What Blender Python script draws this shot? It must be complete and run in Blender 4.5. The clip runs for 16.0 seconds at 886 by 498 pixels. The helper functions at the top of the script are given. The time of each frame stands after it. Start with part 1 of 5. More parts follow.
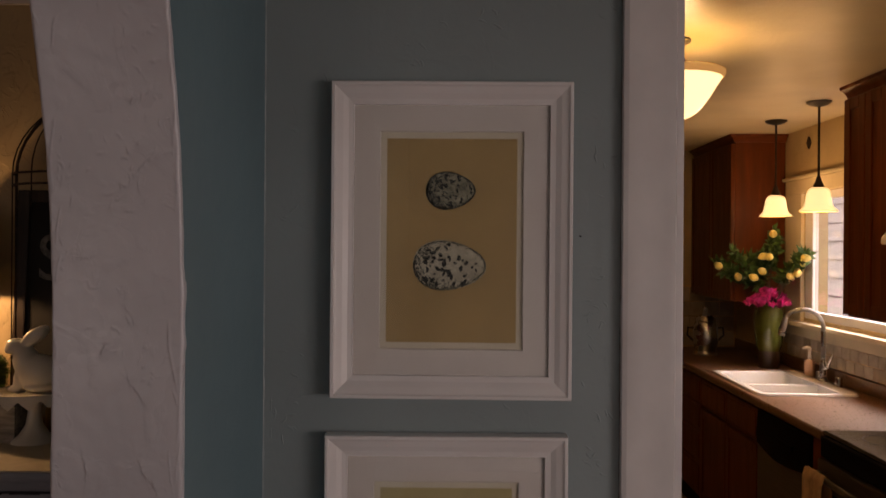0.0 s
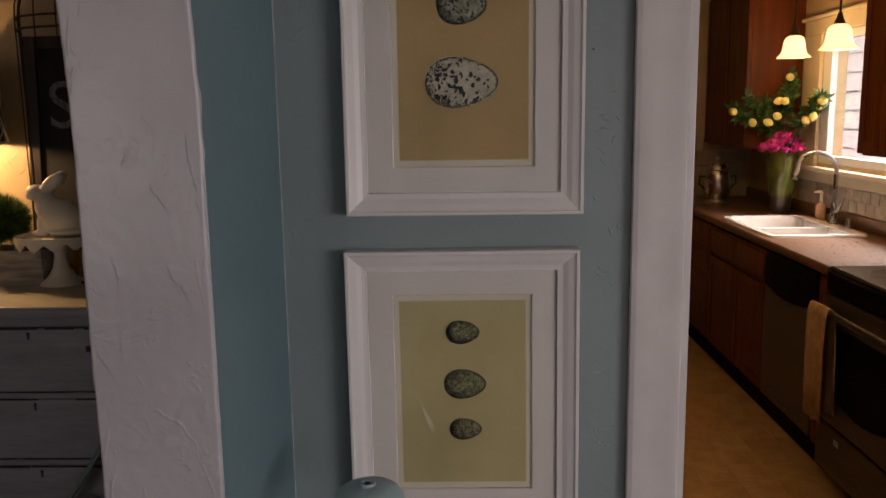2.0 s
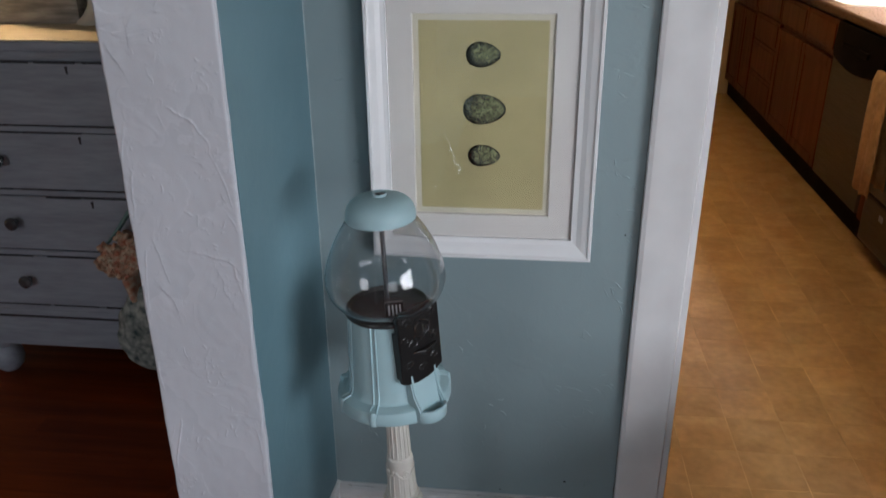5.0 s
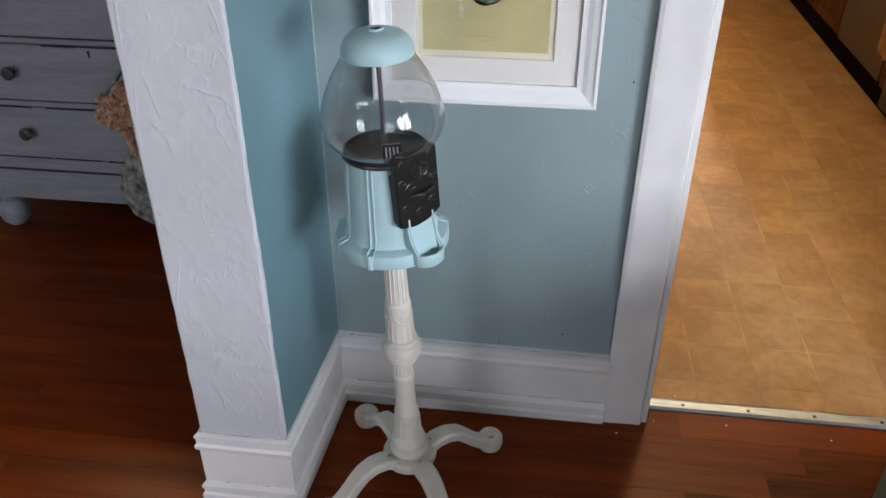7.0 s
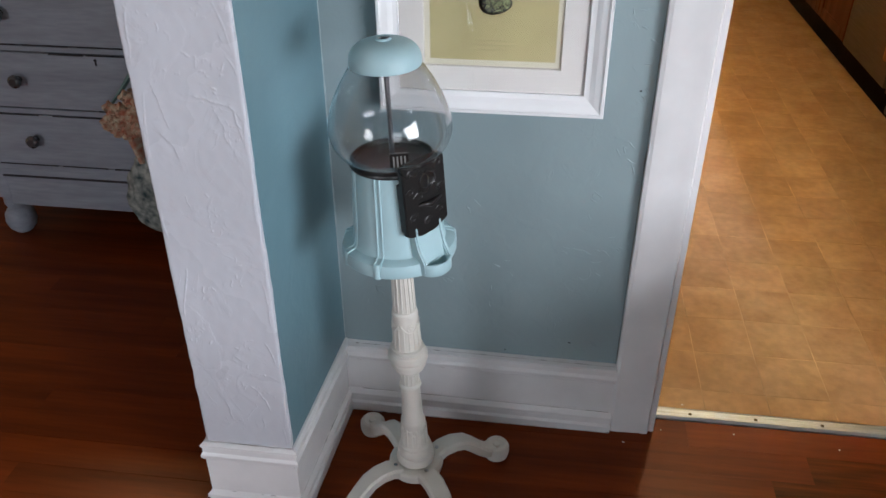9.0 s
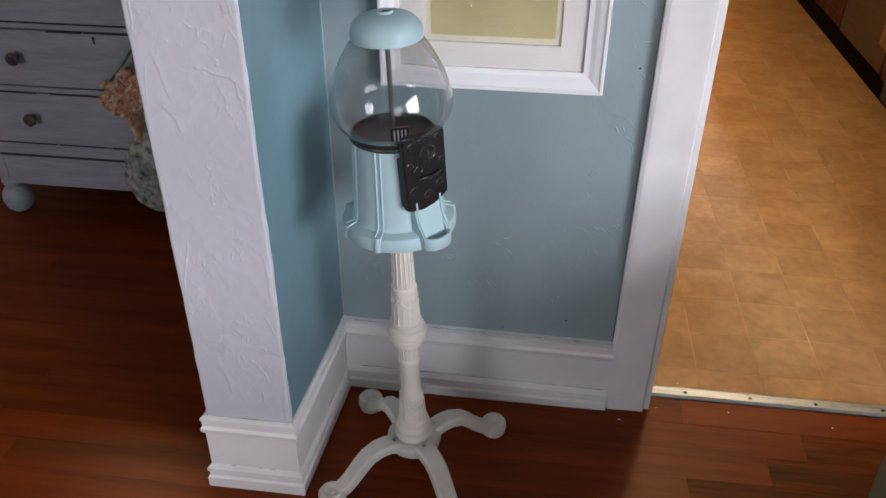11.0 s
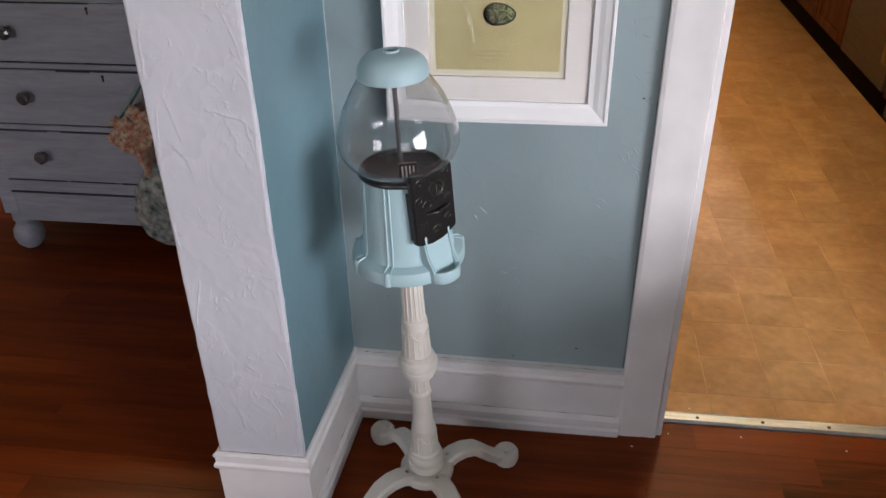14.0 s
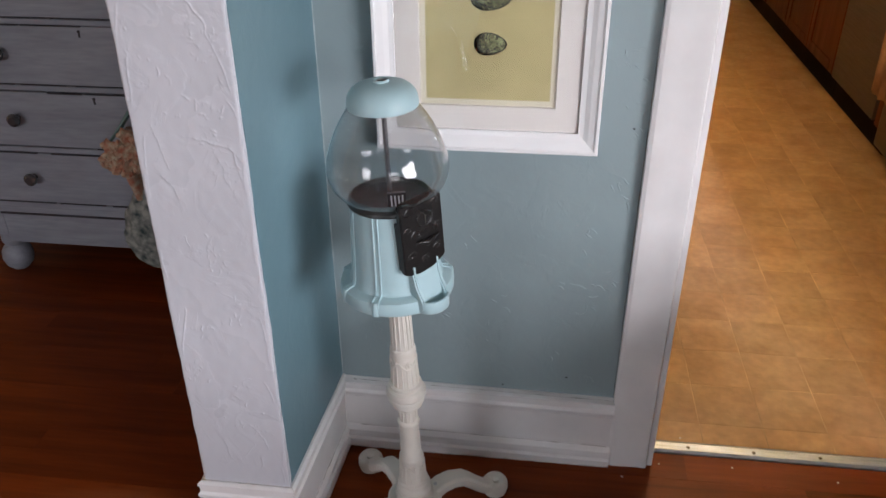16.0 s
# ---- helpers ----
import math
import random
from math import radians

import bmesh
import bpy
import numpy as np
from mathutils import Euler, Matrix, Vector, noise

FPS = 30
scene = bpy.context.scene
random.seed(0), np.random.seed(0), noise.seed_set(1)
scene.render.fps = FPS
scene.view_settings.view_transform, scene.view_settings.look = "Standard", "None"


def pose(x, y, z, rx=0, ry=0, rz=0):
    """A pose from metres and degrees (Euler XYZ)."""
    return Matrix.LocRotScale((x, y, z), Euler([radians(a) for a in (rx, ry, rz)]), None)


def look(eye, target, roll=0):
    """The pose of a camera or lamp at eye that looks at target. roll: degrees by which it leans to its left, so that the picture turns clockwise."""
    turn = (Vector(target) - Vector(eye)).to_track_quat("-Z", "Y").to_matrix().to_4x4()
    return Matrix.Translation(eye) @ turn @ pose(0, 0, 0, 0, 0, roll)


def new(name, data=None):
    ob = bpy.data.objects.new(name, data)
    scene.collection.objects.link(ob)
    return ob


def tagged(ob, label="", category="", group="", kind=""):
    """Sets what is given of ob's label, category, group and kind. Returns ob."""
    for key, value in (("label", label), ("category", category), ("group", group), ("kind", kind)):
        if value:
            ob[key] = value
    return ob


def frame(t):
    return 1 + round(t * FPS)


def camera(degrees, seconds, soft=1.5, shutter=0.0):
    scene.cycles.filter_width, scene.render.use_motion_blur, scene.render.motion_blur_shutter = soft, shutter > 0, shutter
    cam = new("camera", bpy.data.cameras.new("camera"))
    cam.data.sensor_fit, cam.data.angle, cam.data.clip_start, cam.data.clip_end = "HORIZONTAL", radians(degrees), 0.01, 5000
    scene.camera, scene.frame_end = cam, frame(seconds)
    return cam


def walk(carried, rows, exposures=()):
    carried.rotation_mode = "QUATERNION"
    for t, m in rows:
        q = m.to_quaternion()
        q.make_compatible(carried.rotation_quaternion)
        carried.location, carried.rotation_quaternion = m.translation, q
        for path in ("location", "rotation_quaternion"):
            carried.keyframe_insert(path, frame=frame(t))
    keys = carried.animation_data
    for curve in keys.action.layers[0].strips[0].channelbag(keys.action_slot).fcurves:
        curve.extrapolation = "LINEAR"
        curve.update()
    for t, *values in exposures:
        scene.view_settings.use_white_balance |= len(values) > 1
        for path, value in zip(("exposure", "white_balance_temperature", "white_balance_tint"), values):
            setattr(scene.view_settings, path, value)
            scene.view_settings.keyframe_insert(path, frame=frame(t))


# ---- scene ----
cam = camera(57.2, 16.0, shutter=0.4)
PATH = [
    (0, (0.026, -0.066, 1.672), (-0.01, 1.934, 1.67), 0.4),
    (0.5, (0.028, -0.07, 1.65), (-0.004, 1.928, 1.567), 0.0),
    (1, (0.028, -0.072, 1.622), (-0.012, 1.92, 1.45), -0.1),
    (1.5, (0.027, -0.075, 1.596), (-0.009, 1.906, 1.327), -0.6),
    (2, (0.022, -0.088, 1.588), (-0.042, 1.884, 1.259), -0.9),
    (2.5, (0.026, -0.087, 1.571), (-0.045, 1.875, 1.19), -1.1),
    (3, (0.026, -0.085, 1.559), (-0.061, 1.866, 1.126), -0.9),
    (3.5, (0.028, -0.078, 1.545), (-0.073, 1.859, 1.06), -1.0),
    (4, (0.038, -0.081, 1.525), (-0.09, 1.837, 0.972), -0.8),
    (4.5, (0.071, -0.1, 1.492), (-0.102, 1.768, 0.798), -0.4),
    (5, (0.097, -0.1, 1.464), (-0.105, 1.715, 0.649), -0.4),
    (5.2, (0.103, -0.087, 1.466), (-0.094, 1.703, 0.596), -0.3),
    (7.5, (0.12, -0.101, 1.39), (-0.098, 1.567, 0.308), 0.1),
    (8, (0.117, -0.096, 1.395), (-0.104, 1.58, 0.327), -0.1),
    (8.5, (0.112, -0.108, 1.399), (-0.104, 1.575, 0.341), 0.0),
    (9, (0.113, -0.096, 1.403), (-0.112, 1.582, 0.337), -0.1),
    (9.5, (0.112, -0.108, 1.398), (-0.108, 1.564, 0.323), -0.1),
    (9.7, (0.11, -0.116, 1.386), (-0.102, 1.552, 0.302), 0.4),
    (12, (0.107, -0.118, 1.391), (-0.102, 1.543, 0.296), 0.4),
    (12.5, (0.108, -0.111, 1.397), (-0.112, 1.544, 0.296), -0.8),
    (13, (0.107, -0.106, 1.402), (-0.117, 1.56, 0.318), -1.1),
    (13.5, (0.108, -0.108, 1.411), (-0.118, 1.58, 0.363), -1.1),
    (14, (0.102, -0.117, 1.41), (-0.127, 1.573, 0.366), -1.0),
    (14.5, (0.108, -0.117, 1.414), (-0.113, 1.579, 0.378), -0.8),
    (15, (0.11, -0.112, 1.415), (-0.104, 1.584, 0.377), -0.6),
    (15.5, (0.12, -0.098, 1.414), (-0.096, 1.596, 0.373), -1.0),
    (16, (0.109, -0.1, 1.421), (-0.108, 1.616, 0.418), -0.3),
]
EXPOSURES = [
    (0.0, -2.13, 8950, 35), (1.0, -2.02, 8650, 32), (2.0, -1.63, 8000, 27), (2.5, -1.19, 7600, 25), (3.0, -0.84, 7300, 23), (3.5, -0.56, 7200, 22), (4.5, -0.61, 6700, 16),
    (5.0, -0.59, 6500, 14), (5.2, -0.46, 6500, 14), (7.3, 0.15, 6500, 14), (9.7, 0.08, 6550, 15), (11.8, 0.08, 6800, 20), (16.0, 0.10, 6900, 20),
]
walk(cam, [(t, look(eye, target, roll)) for t, eye, target, roll in PATH], EXPOSURES)

# ---- light ----
world = bpy.data.worlds.new("sky")
scene.world = world
world.use_nodes = True
wn = world.node_tree
sky = wn.nodes.new("ShaderNodeTexSky")
sky.sky_type = 'NISHITA'
sky.sun_disc = False
sky.sun_elevation, sky.sun_rotation = radians(32), radians(252)
wn.links.new(sky.outputs[0], wn.nodes["Background"].inputs[0])
wn.nodes["Background"].inputs[1].default_value = 0.15

sun = new("sun", bpy.data.lights.new("sun", 'SUN'))
sun.data.energy, sun.data.angle, sun.data.color = 5.0, radians(8), (1.0, 0.97, 0.93)
sun.matrix_world = look((-9, -3, 6), (0, 0, 0))


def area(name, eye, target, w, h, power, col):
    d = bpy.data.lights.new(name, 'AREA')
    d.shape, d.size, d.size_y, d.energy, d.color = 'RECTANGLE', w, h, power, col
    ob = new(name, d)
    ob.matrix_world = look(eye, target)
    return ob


def bulb(name, at, power, col, r=0.03):
    d = bpy.data.lights.new(name, 'POINT')
    d.energy, d.color, d.shadow_soft_size = power, col, r
    ob = new(name, d)
    ob.location = at
    return ob


DAY = (0.86, 0.93, 1.0)
WARM = (1.0, 0.62, 0.26)
area("window_daylight", (2.64, -1.15, 1.30), (0, -0.35, -0.8), 1.65, 1.05, 152, DAY)
area("window_daylight", (1.72, -3.34, 1.30), (1.2, 0, -0.6), 1.45, 1.05, 18, DAY)
area("window_daylight", (-2.6, -3.34, 1.30), (-2.3, 0, -0.6), 1.4, 1.0, 38, DAY)
area("window_daylight", (3.3, 4.40, 3.1), (2.0, 4.40, 1.3), 1.6, 1.2, 640, (0.84, 0.92, 1.0))
# Added lamp over the alley brightens the neighbour's wall in place of sky.
area("alley_fill_light", (3.9, 7.0, 4.4), (4.3, 7.0, 0.0), 2.0, 8.0, 13000, (0.95, 0.97, 1.0))
bulb("ceiling_bulb", (0.81, 2.93, 2.285), 46, (1.0, 0.74, 0.40), 0.06)
bulb("pendant_bulb", (1.905, 4.776, 1.915), 15, (1.0, 0.66, 0.30), 0.03)
bulb("pendant_bulb", (1.88, 4.148, 1.915), 15, (1.0, 0.66, 0.30), 0.03)
bulb("lamp_bulb", (-1.58, 2.40, 1.560), 38, (1.0, 0.70, 0.36), 0.03)


# ---- materials ----
def mat(name, col, rough=0.6, metal=0.0, var=0.12, vscale=6.0, grain=0.0, gscale=80.0, bump=0.0, bscale=60.0, emit=0.0, rvar=0.1,
        stretch=(1, 1, 1), coat=0.0, island=0.0, trowel=0.0, col2=None, spec=0.5):
    m = bpy.data.materials.new(name)
    m.use_nodes = True
    nt = m.node_tree
    N, L = nt.nodes, nt.links
    b = N["Principled BSDF"]
    tc = N.new("ShaderNodeTexCoord")
    mp = N.new("ShaderNodeMapping")
    mp.inputs["Scale"].default_value = stretch
    L.new(tc.outputs["Object"], mp.inputs[0])
    if island:
        oi = N.new("ShaderNodeObjectInfo")
        sc = N.new("ShaderNodeMath")
        sc.operation = 'MULTIPLY'
        sc.inputs[1].default_value = 53.0
        L.new(oi.outputs["Random"], sc.inputs[0])
        L.new(sc.outputs[0], mp.inputs["Location"])
    n1 = N.new("ShaderNodeTexNoise")
    n1.inputs["Scale"].default_value, n1.inputs["Detail"].default_value = vscale, 5
    n2 = N.new("ShaderNodeTexNoise")
    n2.inputs["Scale"].default_value, n2.inputs["Detail"].default_value = gscale, 4
    L.new(mp.outputs[0], n1.inputs[0])
    L.new(mp.outputs[0], n2.inputs[0])
    mix = N.new("ShaderNodeMix")
    mix.data_type = 'RGBA'
    c2 = col2 or tuple(c * (1 - 2.2 * var) for c in col)
    c1 = col if col2 else tuple(min(1, c * (1 + var)) for c in col)
    mix.inputs[6].default_value = (*c1, 1)
    mix.inputs[7].default_value = (*c2, 1)
    ramp = N.new("ShaderNodeMapRange")
    ramp.inputs[1].default_value, ramp.inputs[2].default_value = 0.32, 0.72
    L.new(n1.outputs[0], ramp.inputs[0])
    L.new(ramp.outputs[0], mix.inputs[0])
    out = mix.outputs[2]
    if grain:
        g = N.new("ShaderNodeMix")
        g.data_type, g.blend_type = 'RGBA', 'MULTIPLY'
        g.inputs[0].default_value = grain
        L.new(out, g.inputs[6])
        r2 = N.new("ShaderNodeMapRange")
        r2.inputs[1].default_value, r2.inputs[2].default_value = 0.35, 0.65
        L.new(n2.outputs[0], r2.inputs[0])
        L.new(r2.outputs[0], g.inputs[7])
        out = g.outputs[2]
    if island:
        hsv = N.new("ShaderNodeHueSaturation")
        r3 = N.new("ShaderNodeMapRange")
        r3.inputs[3].default_value, r3.inputs[4].default_value = 1 - island, 1 + island
        L.new(oi.outputs["Random"], r3.inputs[0])
        L.new(r3.outputs[0], hsv.inputs["Value"])
        L.new(out, hsv.inputs["Color"])
        out = hsv.outputs[0]
    L.new(out, b.inputs["Base Color"])
    rr = N.new("ShaderNodeMapRange")
    rr.inputs[3].default_value, rr.inputs[4].default_value = max(0.02, rough - rvar), min(1, rough + rvar)
    L.new(n1.outputs[0], rr.inputs[0])
    L.new(rr.outputs[0], b.inputs["Roughness"])
    b.inputs["Metallic"].default_value = metal
    b.inputs["Specular IOR Level"].default_value = spec
    b.inputs["Coat Weight"].default_value = coat
    b.inputs["Coat Roughness"].default_value = 0.15
    normal = None
    if bump:
        n3 = N.new("ShaderNodeTexNoise")
        n3.inputs["Scale"].default_value, n3.inputs["Detail"].default_value = bscale, 6
        L.new(mp.outputs[0], n3.inputs[0])
        bp = N.new("ShaderNodeBump")
        bp.inputs["Strength"].default_value, bp.inputs["Distance"].default_value = min(1, bump), 0.004
        L.new(n3.outputs[0], bp.inputs["Height"])
        normal = bp
    if trowel:
        # skip-trowel plaster: crest lines of a warped noise, broken into strokes by a second noise, over soft lumps
        def noise_of(sc, det, dist):
            q = N.new("ShaderNodeTexNoise")
            q.inputs["Scale"].default_value, q.inputs["Detail"].default_value, q.inputs["Distortion"].default_value = sc, det, dist
            L.new(tc.outputs["Object"], q.inputs[0])
            return q.outputs[0]

        def remap(src, a, c, lo=0.0, hi=1.0):
            q = N.new("ShaderNodeMapRange")
            q.interpolation_type = 'SMOOTHSTEP'
            q.inputs[1].default_value, q.inputs[2].default_value, q.inputs[3].default_value, q.inputs[4].default_value = a, c, lo, hi
            L.new(src, q.inputs[0])
            return q.outputs[0]

        def calc(op, a, c):
            q = N.new("ShaderNodeMath")
            q.operation = op
            for k, v in enumerate((a, c)):
                if isinstance(v, (int, float)):
                    q.inputs[k].default_value = v
                else:
                    L.new(v, q.inputs[k])
            return q.outputs[0]
        strokes = None
        for sc, wid, lo_, hi_ in ((7.5, 0.034, 0.54, 0.66), (17.0, 0.045, 0.56, 0.66)):
            off = calc('ABSOLUTE', calc('SUBTRACT', noise_of(sc, 3, 0.9), 0.5), 0)
            crest = remap(off, 0.0, wid, 1.0, 0.0)
            crest = calc('MULTIPLY', crest, remap(noise_of(sc * 0.95, 2, 0.3), lo_, hi_))
            strokes = crest if strokes is None else calc('MAXIMUM', strokes, crest)
        mul_out = calc('ADD', calc('MULTIPLY', strokes, 0.55), calc('MULTIPLY', remap(noise_of(9, 4, 1.3), 0.50, 0.60), 0.7))
        bp2 = N.new("ShaderNodeBump")
        bp2.inputs["Strength"].default_value, bp2.inputs["Distance"].default_value = 1.0, 0.004 * trowel
        L.new(mul_out, bp2.inputs["Height"])
        if normal:
            L.new(normal.outputs[0], bp2.inputs["Normal"])
        normal = bp2
    if normal:
        L.new(normal.outputs[0], b.inputs["Normal"])
    if emit:
        b.inputs["Emission Color"].default_value = (*col, 1)
        b.inputs["Emission Strength"].default_value = emit
    return m


M = {}
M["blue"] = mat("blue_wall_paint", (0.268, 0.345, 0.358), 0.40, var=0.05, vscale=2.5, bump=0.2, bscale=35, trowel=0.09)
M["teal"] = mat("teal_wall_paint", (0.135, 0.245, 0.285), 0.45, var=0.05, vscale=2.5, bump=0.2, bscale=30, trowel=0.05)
M["plaster"] = mat("white_plaster", (0.575, 0.585, 0.63), 0.28, var=0.05, vscale=3, bump=0.12, bscale=30, trowel=0.11)
M["trim"] = mat("white_trim_paint", (0.77, 0.75, 0.745), 0.32, var=0.05, vscale=7, bump=0.10, bscale=40)
M["tan"] = mat("tan_wall_paint", (0.50, 0.38, 0.22), 0.55, var=0.06, vscale=3, bump=0.3, bscale=30, trowel=0.5)
M["ceil"] = mat("ceiling_paint", (0.72, 0.67, 0.58), 0.5, var=0.04, vscale=3, bump=0.3, bscale=40)
M["kceil"] = mat("kitchen_ceiling_paint", (0.70, 0.61, 0.42), 0.42, var=0.05, vscale=3, bump=0.4, bscale=60)
M["fir"] = mat("fir_floor", (0.185, 0.031, 0.004), 0.38, var=0.18, vscale=1.8, grain=0.15, gscale=9, stretch=(1, 12, 12), bump=0.06, bscale=8, island=0.07, coat=0.0, spec=0.13)
M["fir_worn"] = mat("worn_fir_floor", (0.165, 0.036, 0.007), 0.45, vscale=3.0, col2=(0.055, 0.017, 0.006), grain=0.35, gscale=9, stretch=(1, 12, 12), bump=0.08, bscale=8, island=0.07, spec=0.08)
M["gap"] = mat("floor_gap", (0.02, 0.008, 0.005), 0.8)
M["vinyl"] = mat("vinyl_tile", (0.490, 0.304, 0.150), 0.40, col2=(0.375, 0.208, 0.090), vscale=8, grain=0.18, gscale=38, bump=0.25, bscale=50, island=0.085)
M["grout"] = mat("vinyl_joint", (0.56, 0.37, 0.19), 0.6, var=0.35, vscale=5)
# Base tinted blue to stand in for reflected window light.
M["alu"] = mat("aluminium", (0.45, 0.56, 0.74), 0.38, metal=0.95, grain=0.2, gscale=60, stretch=(1, 20, 1))
M["frame"] = mat("white_frame_paint", (0.84, 0.83, 0.83), 0.35, var=0.03, vscale=5, bump=0.08, bscale=60)
M["mount"] = mat("mount_board", (0.66, 0.635, 0.60), 0.7, var=0.02)
M["paper_tan"] = mat("tan_paper", (0.46, 0.315, 0.135), 0.75, var=0.07, vscale=7, grain=0.08, gscale=120)
M["caulk"] = mat("pale_blue_caulk", (0.36, 0.43, 0.45), 0.45, var=0.12, vscale=30, bump=0.4, bscale=60)
M["paper"] = mat("aged_paper", (0.47, 0.41, 0.205), 0.75, var=0.07, vscale=7, grain=0.08, gscale=120)
M["aqua"] = mat("aqua_enamel", (0.37, 0.54, 0.575), 0.48, var=0.03, vscale=9, bump=0.06, bscale=70)
M["ivory"] = mat("ivory_enamel", (0.70, 0.665, 0.60), 0.5, var=0.06, vscale=9, bump=0.25, bscale=60)
M["black"] = mat("black_iron", (0.014, 0.013, 0.013), 0.30, var=0.2, bump=0.2, bscale=60)
M["dullsteel"] = mat("dull_steel", (0.16, 0.16, 0.17), 0.35, metal=0.8)
M["steel"] = mat("steel", (0.5, 0.5, 0.5), 0.28, metal=1.0)
M["cherry"] = mat("cherry_wood", (0.125, 0.029, 0.007), 0.42, var=0.16, vscale=2.5, grain=0.22, gscale=10, stretch=(8, 8, 1), spec=0.15)
M["counter"] = mat("laminate_counter", (0.125, 0.060, 0.029), 0.3, var=0.10, vscale=70, grain=0.15, gscale=420, spec=0.35)
M["green"] = mat("grey_green_paint", (0.16, 0.17, 0.11), 0.6)

glass = bpy.data.materials.new("clear_glass")
glass.use_nodes = True
gb = glass.node_tree.nodes["Principled BSDF"]
gb.inputs["Transmission Weight"].default_value, gb.inputs["Roughness"].default_value, gb.inputs["IOR"].default_value = 1.0, 0.0, 1.45
M["glass"] = glass


# ---- mesh helpers ----
def part(name, bm, material, parent=None, label="", smooth=False):
    me = bpy.data.meshes.new(name)
    bmesh.ops.recalc_face_normals(bm, faces=bm.faces)
    bm.to_mesh(me)
    bm.free()
    me.materials.append(M[material] if isinstance(material, str) else material)
    if smooth:
        me.shade_smooth()
        me.set_sharp_from_angle(angle=radians(smooth if smooth > 1 else 40))
    ob = new(name, me)
    if parent:
        ob.parent = parent
    if label:
        ob["label"] = label
    return ob


def thing(name, label, category, at=(0, 0, 0), rz=0.0, group="", kind=""):
    ob = tagged(new(name), label, category, group, kind)
    ob.matrix_world = pose(*at, 0, 0, rz)
    return ob


def box(x0, x1, y0, y1, z0, z1, bev=0.0, seg=2, bm=None):
    b = bmesh.new()
    bmesh.ops.create_cube(b, size=1)
    for v in b.verts:
        v.co = Vector(((x0 + x1) / 2 + v.co.x * (x1 - x0), (y0 + y1) / 2 + v.co.y * (y1 - y0), (z0 + z1) / 2 + v.co.z * (z1 - z0)))
    if bev:
        bmesh.ops.bevel(b, geom=b.edges[:], offset=bev, segments=seg, affect='EDGES', profile=0.6)
    return b if bm is None else join(bm, b)


def join(a, b):
    me = bpy.data.meshes.new("t")
    b.to_mesh(me)
    b.free()
    a.from_mesh(me)
    bpy.data.meshes.remove(me)
    return a


def lathe(profile, n=40, cap=True, closed=False):
    b = bmesh.new()
    rings = []
    for r, z in profile:
        rings.append([b.verts.new((r * math.cos(2 * math.pi * i / n), r * math.sin(2 * math.pi * i / n), z)) for i in range(n)])
    pairs = list(zip(rings, rings[1:])) + ([(rings[-1], rings[0])] if closed else [])
    for a, c in pairs:
        for i in range(n):
            b.faces.new((a[i], a[(i + 1) % n], c[(i + 1) % n], c[i]))
    if cap and not closed:
        b.faces.new(rings[0][::-1])
        b.faces.new(rings[-1])
    return b


def rounded(profile, n=4):
    """A profile made smooth by Catmull-Rom steps."""
    out = []
    for i in range(len(profile) - 1):
        p = [Vector(profile[max(0, min(len(profile) - 1, i + k))]) for k in (-1, 0, 1, 2)]
        for k in range(n):
            t = k / n
            q = 0.5 * (2 * p[1] + (p[2] - p[0]) * t + (2 * p[0] - 5 * p[1] + 4 * p[2] - p[3]) * t * t + (3 * p[1] - p[0] - 3 * p[2] + p[3]) * t ** 3)
            out.append((max(0.0, q.x), q.y))
    return out + [tuple(profile[-1])]


def sweep(pts, radii, n=10, flat=1.0, up=(0, 0, 1)):
    """A round or flattened rod through points."""
    b = bmesh.new()
    P = [Vector(p) for p in pts]
    if not isinstance(radii, (list, tuple)):
        radii = [radii] * len(P)
    rings = []
    for i, p in enumerate(P):
        d = (P[min(i + 1, len(P) - 1)] - P[max(i - 1, 0)]).normalized()
        u = Vector(up)
        s = d.cross(u)
        s = s.normalized() if s.length > 1e-4 else d.orthogonal().normalized()
        u = s.cross(d)
        rings.append([b.verts.new(p + radii[i] * (math.cos(a) * s + flat * math.sin(a) * u)) for a in [2 * math.pi * k / n for k in range(n)]])
    for a, c in zip(rings, rings[1:]):
        for i in range(n):
            b.faces.new((a[i], a[(i + 1) % n], c[(i + 1) % n], c[i]))
    b.faces.new(rings[0][::-1])
    b.faces.new(rings[-1])
    return b


def moved(b, m):
    bmesh.ops.transform(b, matrix=m, verts=b.verts)
    return b


def prism(outline, lo, hi, axis="z", bev=0.0):
    """An outline of (u, v) pairs drawn out along an axis: x takes (y, z), y takes (x, z), z takes (x, y)."""
    b = bmesh.new()

    def co(u, v, w):
        return {"x": (w, u, v), "y": (u, w, v), "z": (u, v, w)}[axis]
    lo_v = [b.verts.new(co(u, v, lo)) for u, v in outline]
    hi_v = [b.verts.new(co(u, v, hi)) for u, v in outline]
    k = len(outline)
    b.faces.new(lo_v)
    b.faces.new(hi_v[::-1])
    for i in range(k):
        b.faces.new((lo_v[i], lo_v[(i + 1) % k], hi_v[(i + 1) % k], hi_v[i]))
    if bev:
        bmesh.ops.recalc_face_normals(b, faces=b.faces)
        bmesh.ops.bevel(b, geom=b.edges[:], offset=bev, segments=2, affect='EDGES')
    return b


